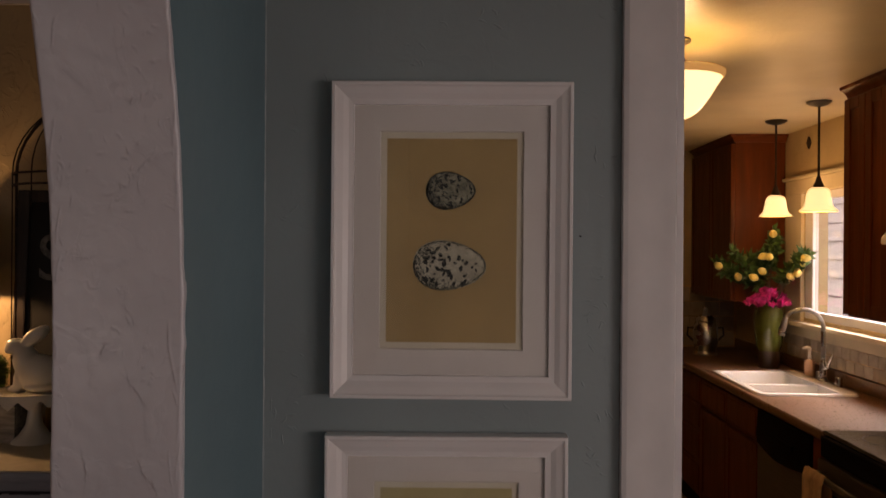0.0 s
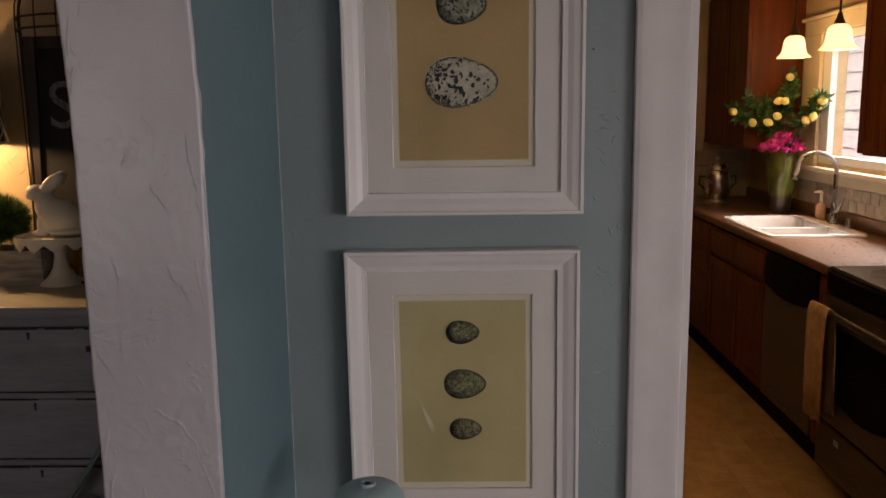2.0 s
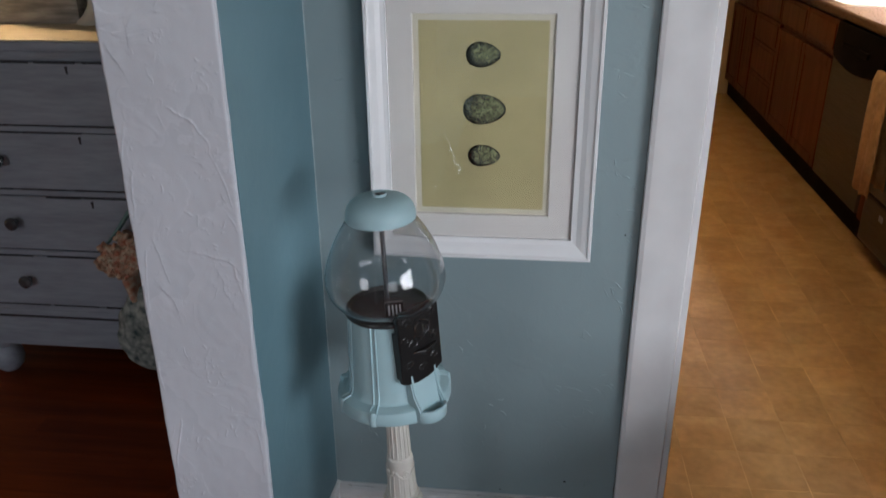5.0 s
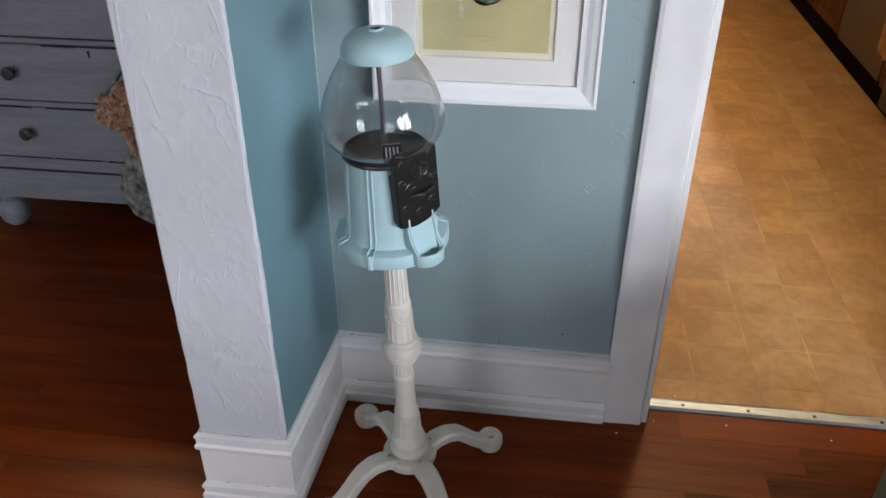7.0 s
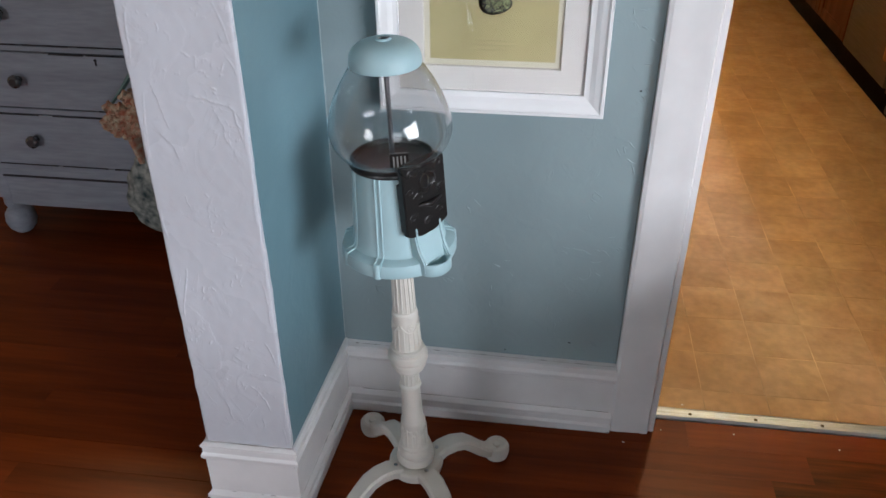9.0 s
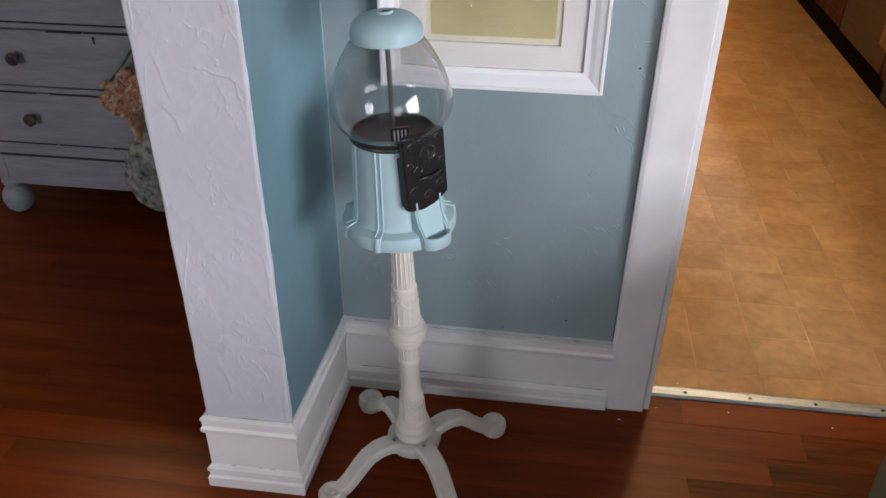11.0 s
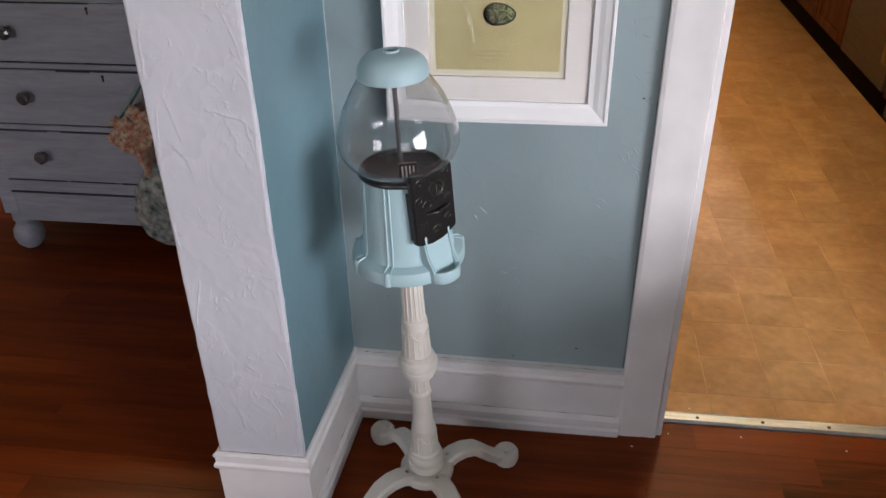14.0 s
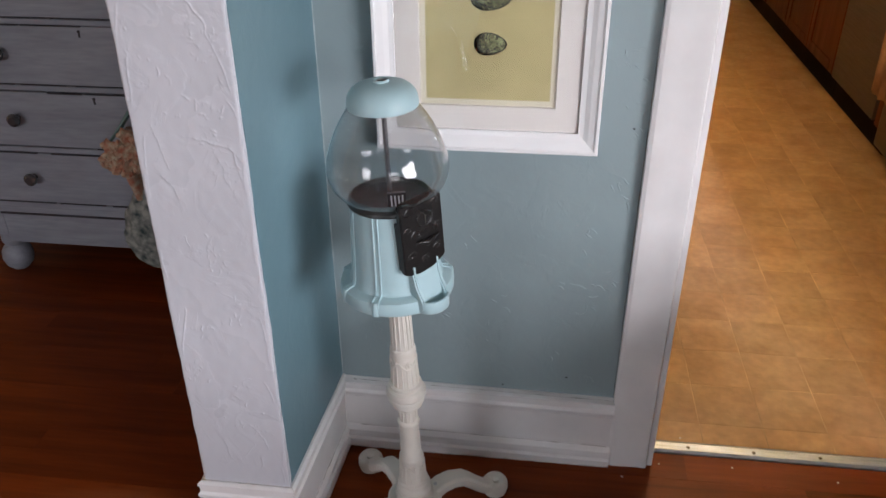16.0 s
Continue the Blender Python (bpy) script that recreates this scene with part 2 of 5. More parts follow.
def moulding(p0, p1, out, profile, mit0=0.0, mit1=0.0):
    """A profile of (out, height) pairs drawn from p0 to p1; mit: how far the ends run on per unit of depth."""
    b = bmesh.new()
    p0, p1, out = Vector(p0), Vector(p1), Vector(out).normalized()
    d = (p1 - p0).normalized()
    A = [b.verts.new(p0 + out * o + Vector((0, 0, h)) - d * o * mit0) for o, h in profile]
    B = [b.verts.new(p1 + out * o + Vector((0, 0, h)) + d * o * mit1) for o, h in profile]
    k = len(profile)
    for i in range(k):
        b.faces.new((A[i], A[(i + 1) % k], B[(i + 1) % k], B[i]))
    b.faces.new(A[::-1])
    b.faces.new(B)
    return b


def structure(name, bm, material, label, category, smooth=False):
    return tagged(part(name, bm, material, smooth=smooth), label, category, kind="structure")


# ---- the large structure ----
YW = 1.3775                       # face of the picture wall
CEIL, KCEIL = 2.85, 2.44
DX0, DX1, DTOP = 0.408, 1.24, 2.26  # kitchen doorway

b = box(-0.40, DX0, YW, YW + 0.13, 0, CEIL)
box(DX1, 2.6, YW, YW + 0.13, 0, CEIL, bm=b)
box(DX0, DX1, YW, YW + 0.13, DTOP, CEIL, bm=b)
wall_n = structure("wall_north", b, "blue", "grey-blue painted wall with trowelled plaster texture", "wall")

# dividing wall with the arched opening: outline in (y, z)
ARC = [(1.026 - 0.958 * (1 - math.cos(a)), 1.55 + 1.208 * math.sin(a)) for a in [math.pi * k / 48 for k in range(49)]]
outline = [(1.505, 0.0), (1.026, 0.0)] + ARC + [(-0.890, 0.0), (-3.3, 0.0), (-3.3, CEIL), (1.505, CEIL)]


def divider():
    b = bmesh.new()

    def xr(y):
        return -0.3415 + 0.0626 * max(0.0, y - 1.018)
    L = [b.verts.new((-0.518, y, z)) for y, z in outline]
    R = [b.verts.new((xr(y), y, z)) for y, z in outline]
    k = len(outline)
    fs = [b.faces.new(L), b.faces.new(R[::-1])]
    for i in range(k):
        f = b.faces.new((L[i], R[i], R[(i + 1) % k], L[(i + 1) % k]))
        f.material_index = 1 if 1 <= i <= 50 else 0
    edges = [e for e in b.edges if all(v.co.y < 1.03 and v.co.y > -0.95 and v.co.z < 2.8 for v in e.verts) and abs(e.verts[0].co.x - e.verts[1].co.x) < 0.001]
    bmesh.ops.bevel(b, geom=edges, offset=0.003, segments=3, affect='EDGES', material=0)
    bmesh.ops.triangulate(b, faces=[f for f in b.faces if len(f.verts) > 4])
    return b


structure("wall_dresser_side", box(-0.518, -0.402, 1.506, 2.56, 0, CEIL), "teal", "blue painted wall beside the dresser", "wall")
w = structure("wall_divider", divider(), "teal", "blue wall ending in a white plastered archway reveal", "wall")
w.data.materials.append(M["plaster"])


def plaster_face():
    """The trowelled skin of the reveal: nearly flat, with sparse knife drags, thin-edged patches and clotted drips, up the jamb and into the arch."""
    step = 0.0015
    path = [(1.018, 0.17 + step * k, 0.0) for k in range(int(1.382 / step))]
    path += [(1.018 - 0.95 * (1 - math.cos(a)), 1.552 + 1.2 * math.sin(a), a) for a in [0.0016 * k for k in range(1, 812)]]
    xa, xb, rc, n = -0.521, -0.342, 0.0045, 144
    sect = [(xa, 0.012)] + [(xa + rc * (1 - math.cos(q)), rc * (1 - math.sin(q))) for q in [math.pi / 2 * k / 4 for k in range(5)]]
    sect += [(xa + rc + (xb - xa - 2 * rc) * k / n, 0.0) for k in range(1, n)]
    sect += [(xb - rc * (1 - math.cos(q)), rc * (1 - math.sin(q))) for q in [math.pi / 2 * (4 - k) / 4 for k in range(5)]] + [(xb, 0.012)]
    P = np.array(path)
    run = np.concatenate([[0.0], np.cumsum(np.hypot(np.diff(P[:, 0]), np.diff(P[:, 1])))])
    X = np.array([s[0] for s in sect])
    H = np.zeros((len(path), len(sect)))
    rng = random.Random(77)
    top = run[-1]

    def stroke(pts, amp, width, lip):
        """A ridge along points; with a lip, a thin layer that feathers out on one side."""
        for (u0, s0, a0), (u1, s1, a1) in zip(pts, pts[1:]):
            lo, hi = min(s0, s1) - 0.03, max(s0, s1) + 0.03
            r = np.where((run > lo) & (run < hi))[0]
            if not len(r):
                continue
            S, U = np.meshgrid(run[r], X, indexing="ij")
            du, ds = u1 - u0, s1 - s0
            ln = math.hypot(du, ds) + 1e-9
            q = np.clip(((U - u0) * du + (S - s0) * ds) / ln ** 2, 0, 1)
            d = np.hypot(U - u0 - q * du, S - s0 - q * ds)
            side = ((U - u0) * ds - (S - s0) * du) / ln
            h = amp * (a0 + (a1 - a0) * q) * np.exp(-(d / width) ** 2)
            if lip:
                h = np.maximum(h, amp * 0.75 * (a0 + (a1 - a0) * q) * np.where(side > 0, np.exp(-d / lip), np.exp(-(d / (width * 0.7)) ** 2)))
            H[r] = np.maximum(H[r], h)

    def wander(u, s, ang, length, turn):
        pts = []
        k = max(4, int(length / 0.004))
        for i in range(k + 1):
            pts.append((u, s, math.sin(math.pi * min(1, (i + 0.6) / k)) ** 0.5 * rng.uniform(0.25, 1.0)))
            ang += rng.uniform(-turn, turn)
            u += length / k * math.cos(ang)
            s += length / k * math.sin(ang)
        return pts
    for k in range(int(top * 12)):
        u, s = rng.uniform(xa, xb), rng.uniform(0.02, top)
        stroke(wander(u, s, rng.uniform(1.0, 2.3), rng.uniform(0.025, 0.12), 0.30), rng.uniform(0.0010, 0.0024), rng.uniform(0.0010, 0.0016), rng.choice((0, 0, 0.006, 0.012)))
    for k in range(int(top * 14)):
        u, s = rng.uniform(xa + 0.01, xb - 0.01), rng.uniform(0.02, top)
        for i in range(rng.randint(3, 13)):
            stroke(wander(u + rng.gauss(0, 0.012), s + rng.gauss(0, 0.02), rng.uniform(0.2, 2.9), rng.uniform(0.004, 0.018), 0.8), rng.uniform(0.0006, 0.0018), rng.uniform(0.0009, 0.0014), rng.choice((0, 0, 0.005)))
    for k in range(int(top * 18)):
        side = rng.random() < 0.6
        u, s = (xb - 0.004 - rng.random() * 0.006) if side else (xa + 0.004 + rng.random() * 0.006), rng.uniform(0.0, top)
        stroke(wander(u, s, 1.57 + rng.uniform(-0.12, 0.12), rng.uniform(0.03, 0.12), 0.08), rng.uniform(0.0008, 0.0016), rng.uniform(0.0011, 0.0018), 0)
    verts, faces = [], []
    for i, (y, z, a) in enumerate(path):
        ny, nz = -math.cos(a), -math.sin(a)
        e1, e2 = noise.noise(Vector((1, 0, run[i] * 26))), noise.noise(Vector((5, 0, run[i] * 6)))
        e3, e4 = noise.noise(Vector((11, 0, run[i] * 26))), noise.noise(Vector((15, 0, run[i] * 6)))
        for j, (x, d) in enumerate(sect):
            p = Vector((x * 9.0, 2.0, run[i] * 7.0))
            h = float(H[i, j]) + 0.0014 * noise.noise(p) + 0.0003 * noise.noise(p * 6.0)
            xo = 0.0
            if d > 0.0005:
                xo = (0.0011 * e1 + 0.0020 * e2) if x > -0.43 else -(0.0011 * e3 + 0.0020 * e4)
            verts.append((x + xo, y + ny * (h - d), z + nz * (h - d)))
    k = len(sect)
    for i in range(len(path) - 1):
        for j in range(k - 1):
            faces.append((i * k + j, i * k + j + 1, (i + 1) * k + j + 1, (i + 1) * k + j))
    me = bpy.data.meshes.new("plaster_face")
    me.from_pydata(verts, [], faces)
    me.materials.append(M["plaster"])
    me.shade_smooth()
    ob = new("plaster_face", me)
    ob.parent = w
    ob["label"] = "white trowelled plaster face of the archway"
    return ob


plaster_face()

b = box(-4.2, -0.313, 2.56, 2.68, 0, CEIL)
structure("wall_dresser_room", b, "tan", "warm tan plastered wall behind the dresser", "wall")
structure("wall_west", box(-4.32, -4.2, -3.3, 2.68, 0, CEIL), "tan", "tan plastered side wall", "wall")


def wall_with_window(name, x0, x1, y0, y1, holes, material, label, z1=CEIL, axis="y"):
    """A wall along x (axis y) or along y (axis x), with holes (lo, hi, bottom, top)."""
    b = bmesh.new()
    lo, hi = (x0, x1) if axis == "y" else (y0, y1)

    def piece(a, c, zb, zt):
        if axis == "y":
            box(a, c, y0, y1, zb, zt, bm=b)
        else:
            box(x0, x1, a, c, zb, zt, bm=b)
    cur = lo
    for h0, h1, zb, zt in holes:
        piece(cur, h0, 0, z1)
        piece(h0, h1, 0, zb)
        piece(h0, h1, zt, z1)
        cur = h1
    piece(cur, hi, 0, z1)
    return structure(name, b, material, label, "wall")


wall_with_window("wall_south", -4.32, 2.72, -3.42, -3.3, [(-3.35, -1.85, 0.8, 2.3), (0.97, 2.47, 0.75, 2.35)], "blue", "blue wall with two windows behind the viewpoint")
wall_with_window("wall_east", 2.6, 2.72, -3.3, YW + 0.13, [(-2.0, -0.3, 0.75, 2.05)], "blue", "grey-blue wall with a window", axis="x")
structure("ceiling", box(-4.2, 2.6, -3.3, 2.56, CEIL, CEIL + 0.1), "ceil", "off-white painted ceiling", "ceiling")
structure("kitchen_ceiling", box(-0.4, 2.35, YW + 0.13, 6.4, KCEIL, KCEIL + 0.1), "kceil", "cream painted kitchen ceiling", "ceiling")
structure("kitchen_wall_north", box(-0.4, 2.35, 6.28, 6.4, 0, KCEIL), "tan", "tan kitchen end wall", "wall")
# Unseen wall; its dark wood is chosen to cut bounce and reflections.
structure("kitchen_wall_west", box(-0.4, -0.3, YW + 0.13, 6.28, 0, KCEIL), "cherry", "unseen kitchen side wall, made dark to cut bounce and reflections", "wall")
wall_with_window("kitchen_wall_east", 2.2, 2.35, YW + 0.13, 6.28, [(3.75, 5.07, 1.25, 2.03)], "tan", "tan kitchen wall with a window over the sink", z1=KCEIL, axis="x")

floor = structure("floor", box(-4.2, 2.6, -3.3, 1.43, -0.06, -0.012), "gap", "glossy reddish fir board floor", "floor")
join_floor = structure("floor_dresser_room", box(-4.2, -0.40, 1.43, 2.56, -0.06, -0.012), "gap", "glossy reddish fir board floor", "floor")
kfloor = structure("kitchen_floor", box(-0.3, 2.2, 1.43, 6.28, -0.06, -0.0006), "grout", "tan stone-patterned vinyl kitchen floor", "floor")

# baseboards and casing
BASE = [(0, 0), (0.030, 0), (0.030, 0.024), (0.025, 0.029), (0.025, 0.040), (0.0275, 0.043), (0.0275, 0.051), (0.017, 0.062), (0.017, 0.150),
        (0.0215, 0.154), (0.0245, 0.160), (0.0245, 0.166), (0.0195, 0.172), (0.0195, 0.184), (0.0215, 0.187), (0.0215, 0.192), (0.012, 0.196), (0, 0.196)]
BASE_P = [(0, 0), (0.016, 0), (0.016, 0.026), (0.012, 0.031), (0.012, 0.041), (0.0145, 0.044), (0.0145, 0.052), (0.006, 0.061), (0.006, 0.150),
          (0.010, 0.154), (0.0125, 0.160), (0.0125, 0.166), (0.0085, 0.172), (0.0085, 0.184), (0.0108, 0.187), (0.0108, 0.193), (0.005, 0.198), (0, 0.198)]
bb_n = structure("baseboard", moulding((-0.340, YW, 0.002), (0.318, YW, -0.007), (0, -1, 0), BASE), "trim", "tall white moulded baseboard", "baseboard", 30)
bb_e = structure("baseboard", moulding((-0.3415, 1.018, 0), (-0.319, YW, 0), (1, -0.0626, 0), [(o, h * 1.012) for o, h in BASE_P], 0.95, 0.0), "trim", "tall white moulded baseboard", "baseboard", 30)
bb_p = structure("baseboard", moulding((-0.5215, 1.018, 0), (-0.3415, 1.018, 0), (0, -1, 0), BASE_P, 1.0, 1.0), "trim", "tall white moulded baseboard on the pillar end", "baseboard", 30)
structure("baseboard", moulding((-0.518, 2.56, 0), (-0.518, 1.018, 0), (-1, 0, 0), BASE_P, 0.0, 1.0), "trim", "tall white moulded baseboard", "baseboard", 30)

M["crack_shadow"] = mat("grime_shadow_line", (0.17, 0.125, 0.10), 0.9, var=0.4, vscale=40)


def crack_shadow(host, pts, seed):
    """A dark hairline, for grimy cracks and the casing's edge shadow, that thins and thickens along points."""
    rng = random.Random(seed)
    fine = []
    for a, c in zip(pts, pts[1:]):
        a, c = Vector(a), Vector(c)
        k = max(2, int((c - a).length / 0.012))
        fine += [a.lerp(c, i / k) for i in range(k)]
    fine.append(Vector(pts[-1]))
    part("crack_shadow_line", sweep(fine, [max(0.0001, rng.gauss(0.00018, 0.00028)) for _ in fine], 6), "crack_shadow", host)


CAS = [(-0.005, 0.0), (-0.005, 0.018), (0.003, 0.0215), (0.018, 0.0228), (0.032, 0.0218), (0.066, 0.0206), (0.076, 0.0218), (0.085, 0.0212), (0.088, 0.017), (0.088, 0.0)]


crack_shadow(bb_n, [(-0.29, YW - 0.0175, 0.1522), (0.31, YW - 0.0175, 0.1438)], 1)
crack_shadow(bb_n, [(-0.29, YW - 0.0125, 0.1975), (0.315, YW - 0.0125, 0.1893)], 2)
crack_shadow(bb_p, [(-0.527, 1.0118, 0.1505), (-0.336, 1.0118, 0.1505)], 4)
crack_shadow(bb_p, [(-0.520, 1.0155, 0.1985), (-0.340, 1.0155, 0.1985)], 5)
crack_shadow(bb_p, [(-0.529, 1.0115, 0.060), (-0.333, 1.0115, 0.060)], 6)
crack_shadow(bb_e, [(-0.3352, 1.015, 0.1522), (-0.3142, 1.352, 0.1522)], 7)
crack_shadow(bb_e, [(-0.3352, 1.015, 0.061), (-0.3135, 1.352, 0.061)], 17)
crack_shadow(bb_e, [(-0.3260, 1.004, 0.002), (-0.3045, 1.345, 0.002)], 18)
crack_shadow(bb_n, [(-0.29, YW - 0.0305, 0.002), (0.318, YW - 0.0305, 0.002)], 19)
crack_shadow(bb_n, [(-0.28, YW - 0.0180, 0.0632), (0.31, YW - 0.0180, 0.0550)], 8)


def casing():
    b = prism([(0.320 + u, YW - v) for u, v in CAS], 0, DTOP + 0.09, "z")
    join(b, prism([(DX1 + 0.088 - u, YW - v) for u, v in CAS], 0, DTOP + 0.09, "z"))
    box(DX0, DX1, YW - 0.02, YW, DTOP, DTOP + 0.09, bm=b)
    box(DX0 - 0.002, DX0 + 0.014, YW - 0.012, YW + 0.135, 0, DTOP, 0.002, bm=b)
    box(DX1 - 0.014, DX1 + 0.002, YW - 0.012, YW + 0.135, 0, DTOP, 0.002, bm=b)
    box(DX0, DX1, YW - 0.01, YW + 0.135, DTOP - 0.014, DTOP + 0.002, bm=b)
    return b


dc = structure("door_casing", casing(), "trim", "white painted door casing and jamb", "trim", 12)

# These dark lines draw the casing's narrow shadow along its caulk gap.
crack_shadow(dc, [(0.3143, YW - 0.001, 0.20), (0.3143, YW - 0.001, 1.2), (0.3143, YW - 0.001, DTOP)], 21)
crack_shadow(dc, [(0.3138, YW - 0.002, 0.20), (0.3138, YW - 0.002, DTOP)], 22)
strip = tagged(part("threshold_strip", prism([(1.414, -0.006), (1.414, 0.002), (1.421, 0.006), (1.446, 0.006), (1.456, 0.001), (1.456, -0.006)], 0.422, 1.226, "x"), "alu"),
               "brushed aluminium threshold strip with screws in the doorway", "threshold")
for k in range(5):
    s = part("screw", moved(lathe([(0.0045, 0.0), (0.0045, 0.0008), (0.002, 0.0012)], 12), Matrix.Translation((0.515 + 0.1545 * k, 1.432, 0.006))), "black", strip)

rng = random.Random(9)
pts = [(-0.3188, YW, 0.190 + (CEIL - 0.2) * k / 150) for k in range(151)]
structure("corner_bead", sweep(pts, [0.0010 + 0.0016 * rng.random() ** 2 for k in pts], 8, up=(0, 1, 0)), "caulk", "pale paint bead along the wall corner", "trim", 60)

def trowel_marks():
    """Sparse clusters of short raised trowel strokes in the paint of the picture wall."""
    rng = random.Random(63)
    b = bmesh.new()
    spots = [(0.19, 0.50), (0.24, 0.46), (0.03, 0.44), (0.06, 0.40), (0.27, 0.72), (0.16, 0.31), (0.27, 0.52), (0.10, 1.385), (0.27, 1.30), (0.04, 1.377), (0.285, 1.55), (0.27, 1.62), (0.29, 1.78), (0.26, 1.18)]
    spots += [(rng.uniform(-0.29, 0.30), rng.uniform(0.22, 0.78)) for k in range(16)] + [(rng.uniform(0.235, 0.305), rng.uniform(0.8, 2.2)) for k in range(16)]
    spots += [(rng.uniform(-0.30, -0.22), rng.uniform(0.8, 2.2)) for k in range(14)] + [(rng.uniform(-0.29, 0.30), rng.uniform(1.99, 2.4)) for k in range(12)]
    for cx, cz in spots:
        main = rng.uniform(-1.1, -0.2)
        for k in range(rng.randint(1, 5)):
            x, z, a = cx + rng.gauss(0, 0.012), cz + rng.gauss(0, 0.014), main + rng.gauss(0, 0.35)
            pts, n = [], rng.randint(3, 7)
            for i in range(n + 1):
                pts.append((max(-0.305, min(0.308, x)), YW - 0.0001, z))
                a += rng.uniform(-0.5, 0.5)
                x += 0.0035 * math.cos(a)
                z += 0.0035 * math.sin(a)
            join(b, sweep(pts, [0.0017 * math.sin(math.pi * (i + 0.5) / (n + 1)) * rng.uniform(0.6, 1.3) for i in range(n + 1)], 6, flat=0.8, up=(0, 1, 0)))
    part("trowel_marks", b, "blue", wall_n, "raised trowel strokes in the paint", 60)


trowel_marks()

M["speck"] = mat("dark_speck", (0.02, 0.02, 0.02), 0.8)
for k, (x, z) in enumerate(((0.204, 0.239), (0.243, 1.695), (0.288, 0.845), (0.060, 0.205))):
    structure("nail_hole", moved(lathe([(0.0018, 0.0), (0.0022, 0.0008), (0.0, 0.001)], 8), Matrix.Translation((x, YW - 0.0002, z)) @ Matrix.Rotation(radians(90), 4, 'X') @ Matrix.Diagonal((1.0 + 0.5 * (k == 0), 0.8, 1, 1))), "speck", "small dark nail hole in the wall", "nail hole")


M["chip"] = mat("white_paint_chip", (0.7, 0.68, 0.64), 0.7, var=0.1)
rng = random.Random(51)
for x, y, r in ((0.350, 1.322, 0.0028), (0.440, 1.374, 0.0016), (0.846, 1.361, 0.0026), (0.501, 1.469, 0.003), (0.611, 1.381, 0.0022)):
    b = bmesh.new()
    bmesh.ops.create_icosphere(b, subdivisions=1, radius=1)
    for v in b.verts:
        v.co = Vector((v.co.x * r * rng.uniform(0.8, 1.4), v.co.y * r * rng.uniform(0.5, 1.0), (v.co.z + 0.9) * r * 0.35))
    tagged(part("paint_chip", moved(b, Matrix.Translation((x, y, 0.0001))), "chip"), "tiny flake of white paint lying on the floor", "paint chip", group="paint chips on the floor")


# ---- pictures ----
def ringframe(w, h, steps):
    """A mitred frame: steps of (inset, depth) from the outer edge inwards, in x and z, front towards -y."""
    b = bmesh.new()
    loops = []
    for ins, dep in steps:
        x, z = w / 2 - ins, h / 2 - ins
        loops.append([b.verts.new((sx * x, -dep, sz * z)) for sx, sz in ((-1, -1), (1, -1), (1, 1), (-1, 1))])
    for a, c in zip(loops, loops[1:]):
        for i in range(4):
            b.faces.new((a[i], a[(i + 1) % 4], c[(i + 1) % 4], c[i]))
    return b


def egg_outline(w, h, n=40, sharp=0.2):
    pts = []
    for k in range(n):
        a = 2 * math.pi * k / n
        c, s = math.cos(a), math.sin(a)
        pts.append((w / 2 * c, h / 2 * s * (1 - sharp * c)))
    return pts


M["egg"] = mat("egg_print_pale", (0.38, 0.38, 0.28), 0.8, var=0.25, vscale=60, grain=0.35, gscale=160)
M["egg_white"] = mat("egg_print_white", (0.50, 0.475, 0.365), 0.8, var=0.15, vscale=50, grain=0.15, gscale=160)
M["egg_green"] = mat("egg_print_green", (0.31, 0.345, 0.17), 0.8, var=0.3, vscale=90, grain=0.6, gscale=190)
M["ink"] = mat("print_ink", (0.035, 0.04, 0.035), 0.85, var=0.2)
M["rim_ink"] = mat("grey_print_ink", (0.09, 0.10, 0.08), 0.85, var=0.2)
M["line"] = mat("print_margin", (0.64, 0.60, 0.48), 0.8, var=0.04)
M["faint"] = mat("faint_ink", (0.385, 0.335, 0.175), 0.85)


def flat_poly(pts, y):
    b = bmesh.new()
    b.faces.new([b.verts.new((u, y, v)) for u, v in pts])
    return b


def flecks(w, h, count, rng, big):
    """Speckles that lie on an egg of the given size, denser to its blunt end."""
    b = bmesh.new()
    made = 0
    while made < count:
        u, v = rng.uniform(-1, 1), rng.uniform(-1, 1)
        if u * u + v * v > 0.86 or rng.random() < 0.35 * (u + 1):
            continue
        r, a, e = rng.uniform(0.35, 1.0) * big, rng.uniform(0, 3.14), rng.uniform(0.35, 0.9)
        pts = []
        for k in range(7):
            t = 2 * math.pi * k / 7
            q = r * rng.uniform(0.7, 1.2)
            px, py = q * math.cos(t), q * e * math.sin(t)
            pts.append((u * w / 2 * 0.95 + px * math.cos(a) - py * math.sin(a), v * h / 2 * 0.95 * (1 - 0.12 * u) + px * math.sin(a) + py * math.cos(a)))
        b.faces.new([b.verts.new((p, 0, q)) for p, q in pts])
        made += 1
    return b


def rim_flecks(w, h, rng):
    """Small strokes that shade an egg towards its blunt end and lower rim."""
    b = bmesh.new()
    for k in range(900):
        a = rng.gauss(3.6, 1.0) if k % 2 else rng.uniform(0, 6.283)
        q = 1.0 - abs(rng.gauss(0, 0.17 if k % 2 else 0.03))
        u, v = w / 2 * q * math.cos(a) * 0.985, h / 2 * q * math.sin(a) * (1 - 0.2 * math.cos(a)) * 0.985
        r = rng.uniform(0.0010, 0.0028)
        d = a + 1.57 + rng.uniform(-0.5, 0.5)
        c, s = math.cos(d), math.sin(d)
        b.faces.new([b.verts.new((u + p * c - g * s, 0, v + p * s + g * c)) for p, g in ((-r, 0), (0, -r * 0.4), (r, 0), (0, r * 0.4))])
    return b


